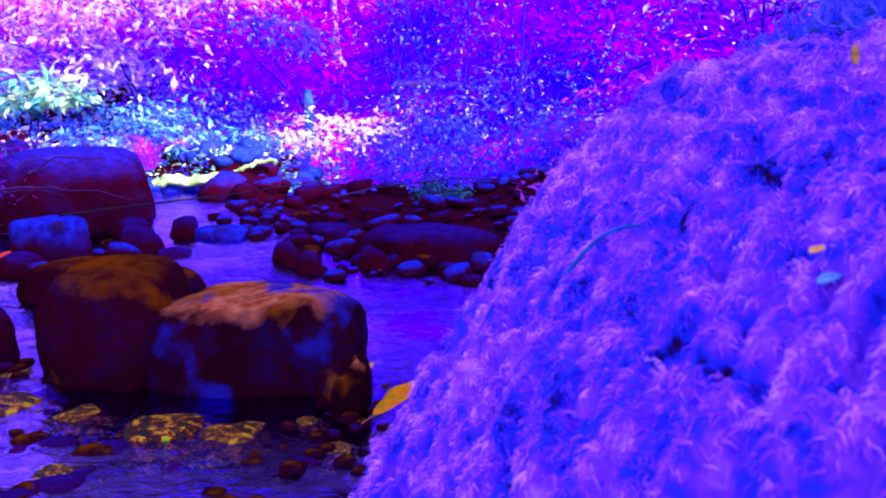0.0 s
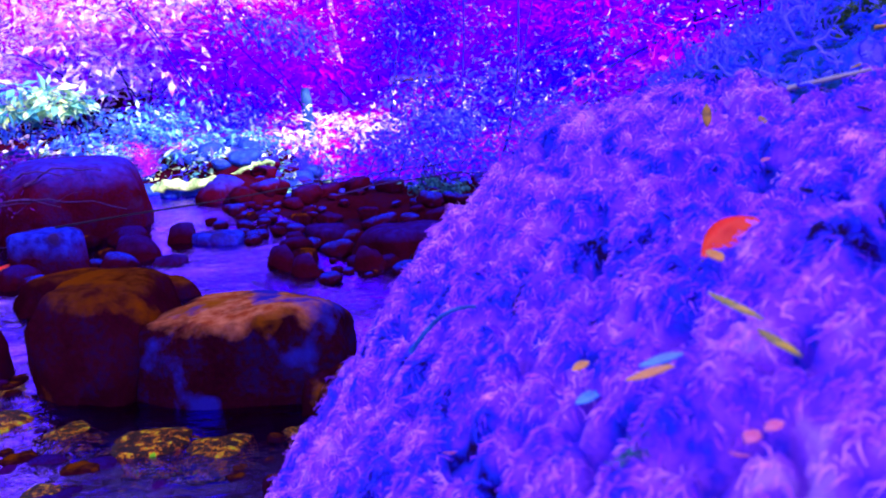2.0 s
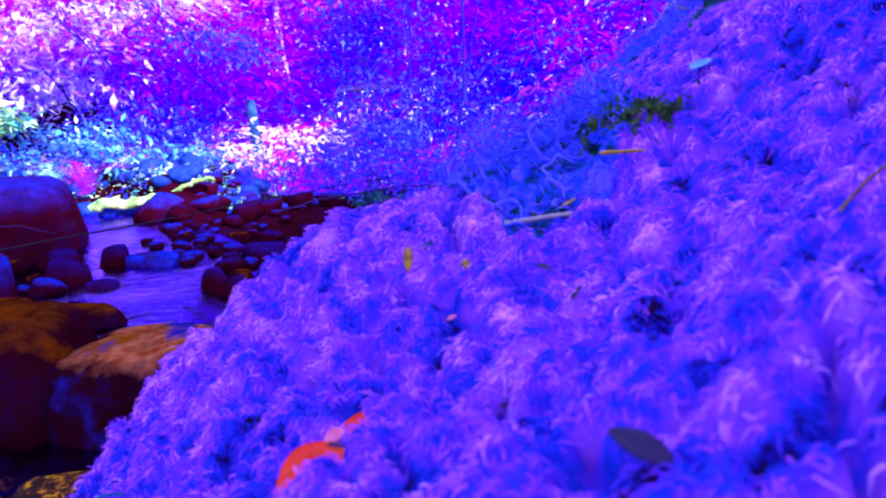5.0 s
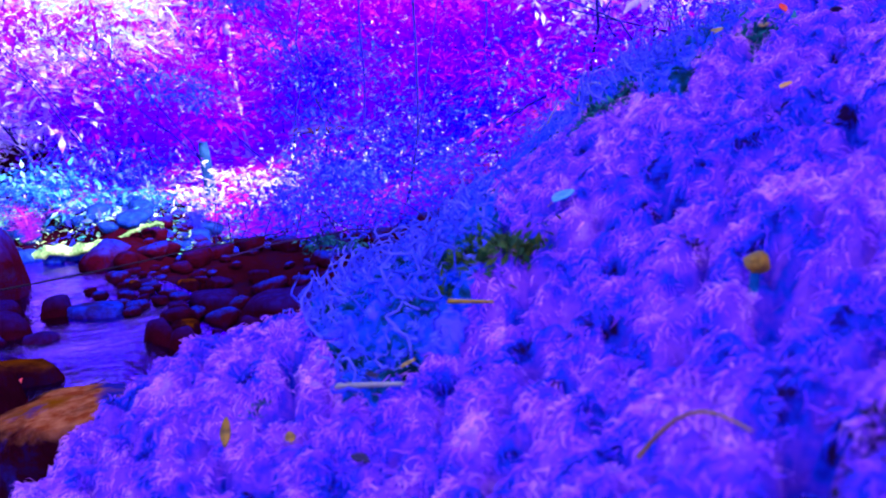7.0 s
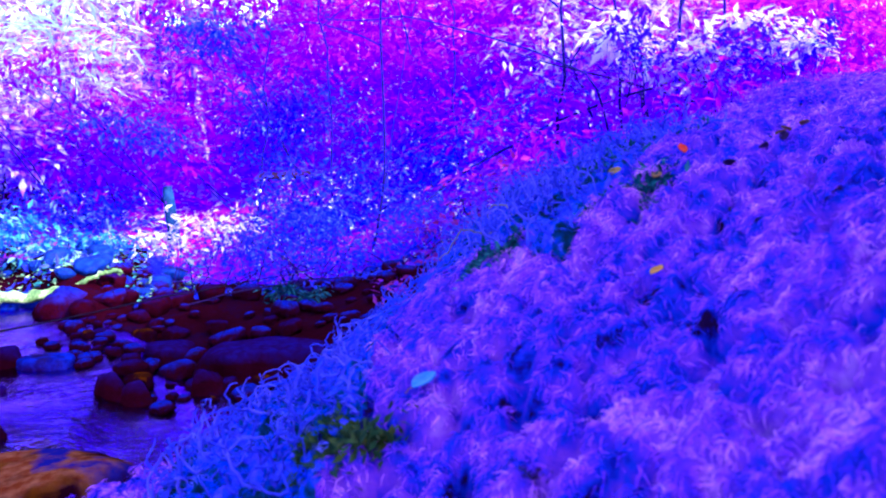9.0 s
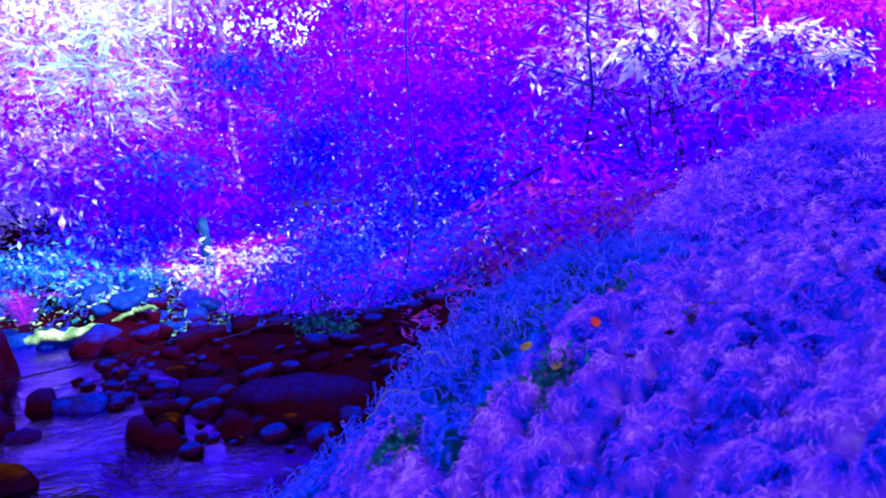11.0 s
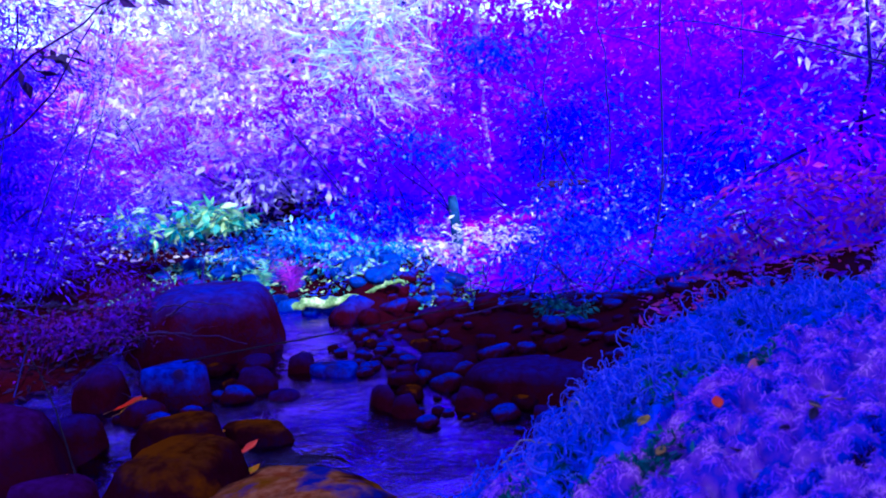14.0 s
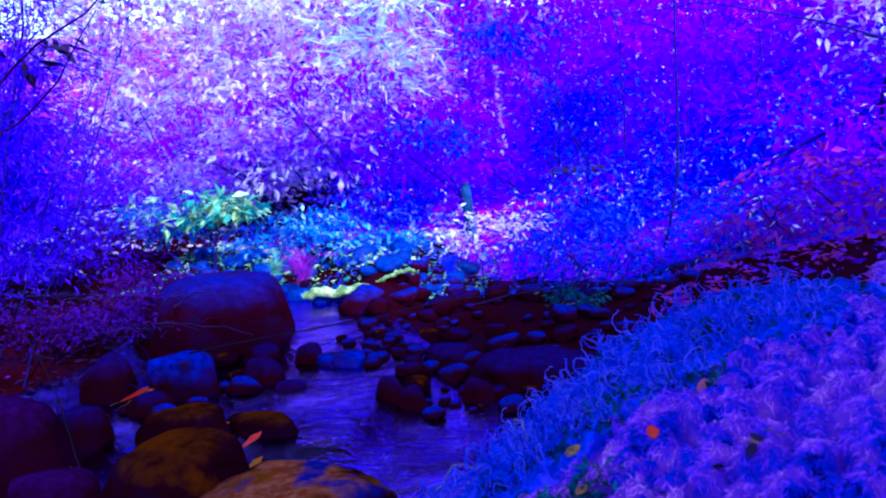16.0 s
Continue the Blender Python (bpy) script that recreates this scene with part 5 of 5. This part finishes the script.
cap = part("cap", stone_mesh("cap", (0.014, 0.012, 0.011), M["brown_gold"], 90, 0.0, 0.22, 3), toad, "yellow-brown cap")
cap.location = (0.002, 0, 0.016)


def curls(n, seed):
    """Curling bare moss stems that stand out along the broken edge of the bank."""
    rng = np.random.default_rng(seed)
    x, y = rng.uniform(0.15, 1.25, n * 40), rng.uniform(0.6, 1.6, n * 40)
    keep = np.nonzero(edge_band(x, y) & (brink(x, y) < 0.03))[0][:n]
    x, y, n = x[keep], y[keep], len(keep)
    foot = np.stack([x, y, bank_top(x, y)], -1)
    a = 0.82 + math.pi / 2 + rng.normal(0, 1.1, n)
    size = rng.uniform(0.01, 0.036, n)
    out = []
    for p, w, k in zip(foot, a, size):
        t = np.linspace(0, rng.uniform(2.2, 5.6), 11)
        r = k * 0.45
        flat = r * np.sin(t) + 0.25 * k * t / t[-1]
        up = r * (1 - np.cos(t)) * rng.uniform(0.6, 1.1) + 0.004
        pts = p + np.stack([flat * math.cos(w), flat * math.sin(w), up], -1) + np.cumsum(rng.normal(0, 0.0022, (11, 3)), 0)
        out.append(tube(pts, np.linspace(0.0014, 0.0006, 11), 4))
    return thing("moss_curls", tri_mesh("moss_curls", *joined(out), M["curl"]), "curling pale blue moss stems along the bank's edge", "moss", kind="stuff")


curls(1150, 51)
for a, b, w in [((0.668, 1.125), (0.60, 1.13), 0.022), ((0.70, 1.17), (0.67, 1.22), 0.03)]:
    za = float(bank_top(np.array([a[0]]), np.array([a[1]]))[0])
    stem_thing("root", "bare curling root hanging from the bank's edge", "root", bent((*a, za - 0.005), (*b, za - 0.02), w, 10, 0.004, rng), 0.0013, 0.0007, "straw", (), "bare roots")

# leaves lying at the water; the two afloat are added for orange glints
flat0 = lambda x, y: water_z(x, y) + 0.006
for x, y, s, mat, label in [(-0.17, 2.95, 0.22, "gold_leaf", "yellow-green leaf lying at the water's edge"), (-0.13, 3.12, 0.06, "yellow", "small orange leaf at the water's edge"), (-0.3, 3.3, 0.08, "yellow", "small orange leaf against a stone"),
                            (-2.60, 5.04, 0.2, "gold_leaf", "orange and green leaves caught between stones"), (-2.66, 5.08, 0.22, "red_leaf", "orange leaf caught between stones"), (-1.47, 4.40, 0.14, "red_leaf", "leaf added for an orange-red glint on the water"), (-1.72, 4.62, 0.09, "gold_leaf", "small green leaf at the waterline"),
                            (-2.40, 4.0, 0.13, "gold_leaf", "green-orange leaf beside a boulder"), (-1.36, 4.2, 0.12, "gold_leaf", "leaf added for an orange reflection on the stream"), (-1.85, 3.3, 0.12, "gold_leaf", "yellow leaf between dark stones")]:
    fallen_leaf(x, y, s, s * 0.22, -40 + random.uniform(-20, 20), mat, label, 0.04, 9, 0, 0.15, 0.2, 3, on=flat0)

# leaf litter on the slope and the far shore
def litter(n, x0, x1, y0, y1, size, mat, label, seed):
    rng = np.random.default_rng(seed)
    x, y = rng.uniform(x0, x1, n), rng.uniform(y0, y1, n)
    up = unit(np.array([0, -0.3, 1.0]) + 0.5 * rng.normal(size=(n, 3)))
    rot = frames_of(rng.normal(size=(n, 3)) * (1, 1, 0.3), up) * (size * rng.uniform(0.5, 1.4, n))[:, None, None]
    place = np.stack([x, y, ground_z(x, y) + 0.03], -1)
    thing("leaf_litter", tri_mesh("leaf_litter", *scatter(LEAF_V, LEAF_F, rot, place), M[mat], False), label, "leaves", kind="stuff")


litter(7000, -4, 8, 9.4, 15, 0.14, "leaf_violet", "violet fallen leaves over the slope", 1)
# white leaves give the slope its bright specks of light as colour
litter(2500, -8, 6, 9.2, 14, 0.12, "leaf_white", "white leaves over the slope painted in as highlights", 2)
litter(2600, -4.6, -1.0, 7.5, 9.6, 0.065, "leaf_cyan", "bright cyan leaves among the far stones", 3)
litter(3800, -2.6, 2.6, 7.6, 10.2, 0.08, "leaf_blue", "blue fallen leaves behind the gravel bar", 6)
litter(3600, 0.6, 6, 5.5, 9.4, 0.09, "leaf_red", "dark red fallen leaves on the shaded soil", 4)
litter(500, -5.5, -3.4, 4.5, 8, 0.1, "leaf_dark", "dark purple fallen leaves on the near bank", 5)

shrub("branch", "dark drooping leaves hanging from a near branch", "branch", (-3.85, 5.1), (-3.05, 5.05, 2.38), (0.16, 0.12, 0.16), 26, 0.15, "leaf_dark", "bark", 2, 0.008, 6, 71, 1.2, 0.5)
shrub("branch", "dark drooping leaves hanging from a near branch", "branch", (-3.85, 5.1), (-2.45, 5.1, 2.7), (0.14, 0.1, 0.08), 12, 0.13, "leaf_dark", "bark", 2, 0.006, 5, 72, 1.2, 0.5)

# sprays of dark leaves in front of the sunlit slope
SPRAY = "flat sprays of dark violet leaves on a drooping branch"
for x, y, z, rx, leaf, i in [(-3.4, 8.3, 2.05, 0.9, "leaf_violet", 73), (-2.3, 8.4, 2.25, 0.7, "leaf_violet", 74), (-4.6, 8.6, 1.75, 0.8, "leaf_violet", 75), (-0.75, 8.6, 2.55, 0.55, "leaf_blue", 76), (-1.7, 9.0, 1.6, 0.8, "leaf_blue", 77)]:
    shrub("branch", SPRAY, "branch", (x + 0.9, y + 1.6), (x, y, z), (rx, 0.3, 0.22), 520, 0.09, leaf, "bark", 2, 0.01, 24, i, 0.1, 0.22, group="leafy sprays")

litter(700, -4.6, -2.9, 4.5, 7.4, 0.06, "leaf_dark", "violet-blue needles and leaves on the near bank", 7)
litter(160, -4.6, -2.9, 4.5, 7.4, 0.05, "leaf_red", "reddish-violet leaves on the near bank", 8)
rng = np.random.default_rng(91)
for i in range(14):
    x, y = rng.uniform(-4.0, -2.7), rng.uniform(4.7, 6.2)
    g = float(ground_z(np.array([x]), np.array([y]))[0])
    a, n = rng.uniform(-0.3, 0.5), rng.uniform(0.3, 0.9)
    stem_thing("twig", "bare dead twig lying over the leaves of the bank", "twig", bent((x, y, g + 0.02), (x + n * math.cos(a), y - 0.2, g + 0.05 + n * abs(math.sin(a))), 0.05, 8, 0.015, rng), 0.006, 0.002, "twig", (), "dead twigs")

# dark leaf tufts stand in for the shade inside hollows
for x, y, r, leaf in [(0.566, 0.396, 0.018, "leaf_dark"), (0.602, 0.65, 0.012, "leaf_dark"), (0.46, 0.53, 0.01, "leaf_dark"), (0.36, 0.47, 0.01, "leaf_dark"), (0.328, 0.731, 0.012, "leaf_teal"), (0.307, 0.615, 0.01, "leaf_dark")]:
    sprig(x, y, r, 20, leaf, "dark tuft painting shade into a hollow of the moss", int(x * 1000))
for cx, cy, cz, i in [(-10.5, 16.5, 5.6, 201), (-6.8, 16.0, 5.4, 202), (-3.2, 16.5, 6.0, 203), (0.2, 17.0, 6.8, 204)]:
    shrub("tree", "tall tree with leaves painted pale pink-white as if sunlit", "tree", (cx, cy), (cx, cy, cz), (2.3, 1.0, 2.6), 4500, 0.21, "leaf_pale", "bark", 3, 0.06, 70, i, 0.35, 0.24, group="trees behind the slope", bright=0.15)

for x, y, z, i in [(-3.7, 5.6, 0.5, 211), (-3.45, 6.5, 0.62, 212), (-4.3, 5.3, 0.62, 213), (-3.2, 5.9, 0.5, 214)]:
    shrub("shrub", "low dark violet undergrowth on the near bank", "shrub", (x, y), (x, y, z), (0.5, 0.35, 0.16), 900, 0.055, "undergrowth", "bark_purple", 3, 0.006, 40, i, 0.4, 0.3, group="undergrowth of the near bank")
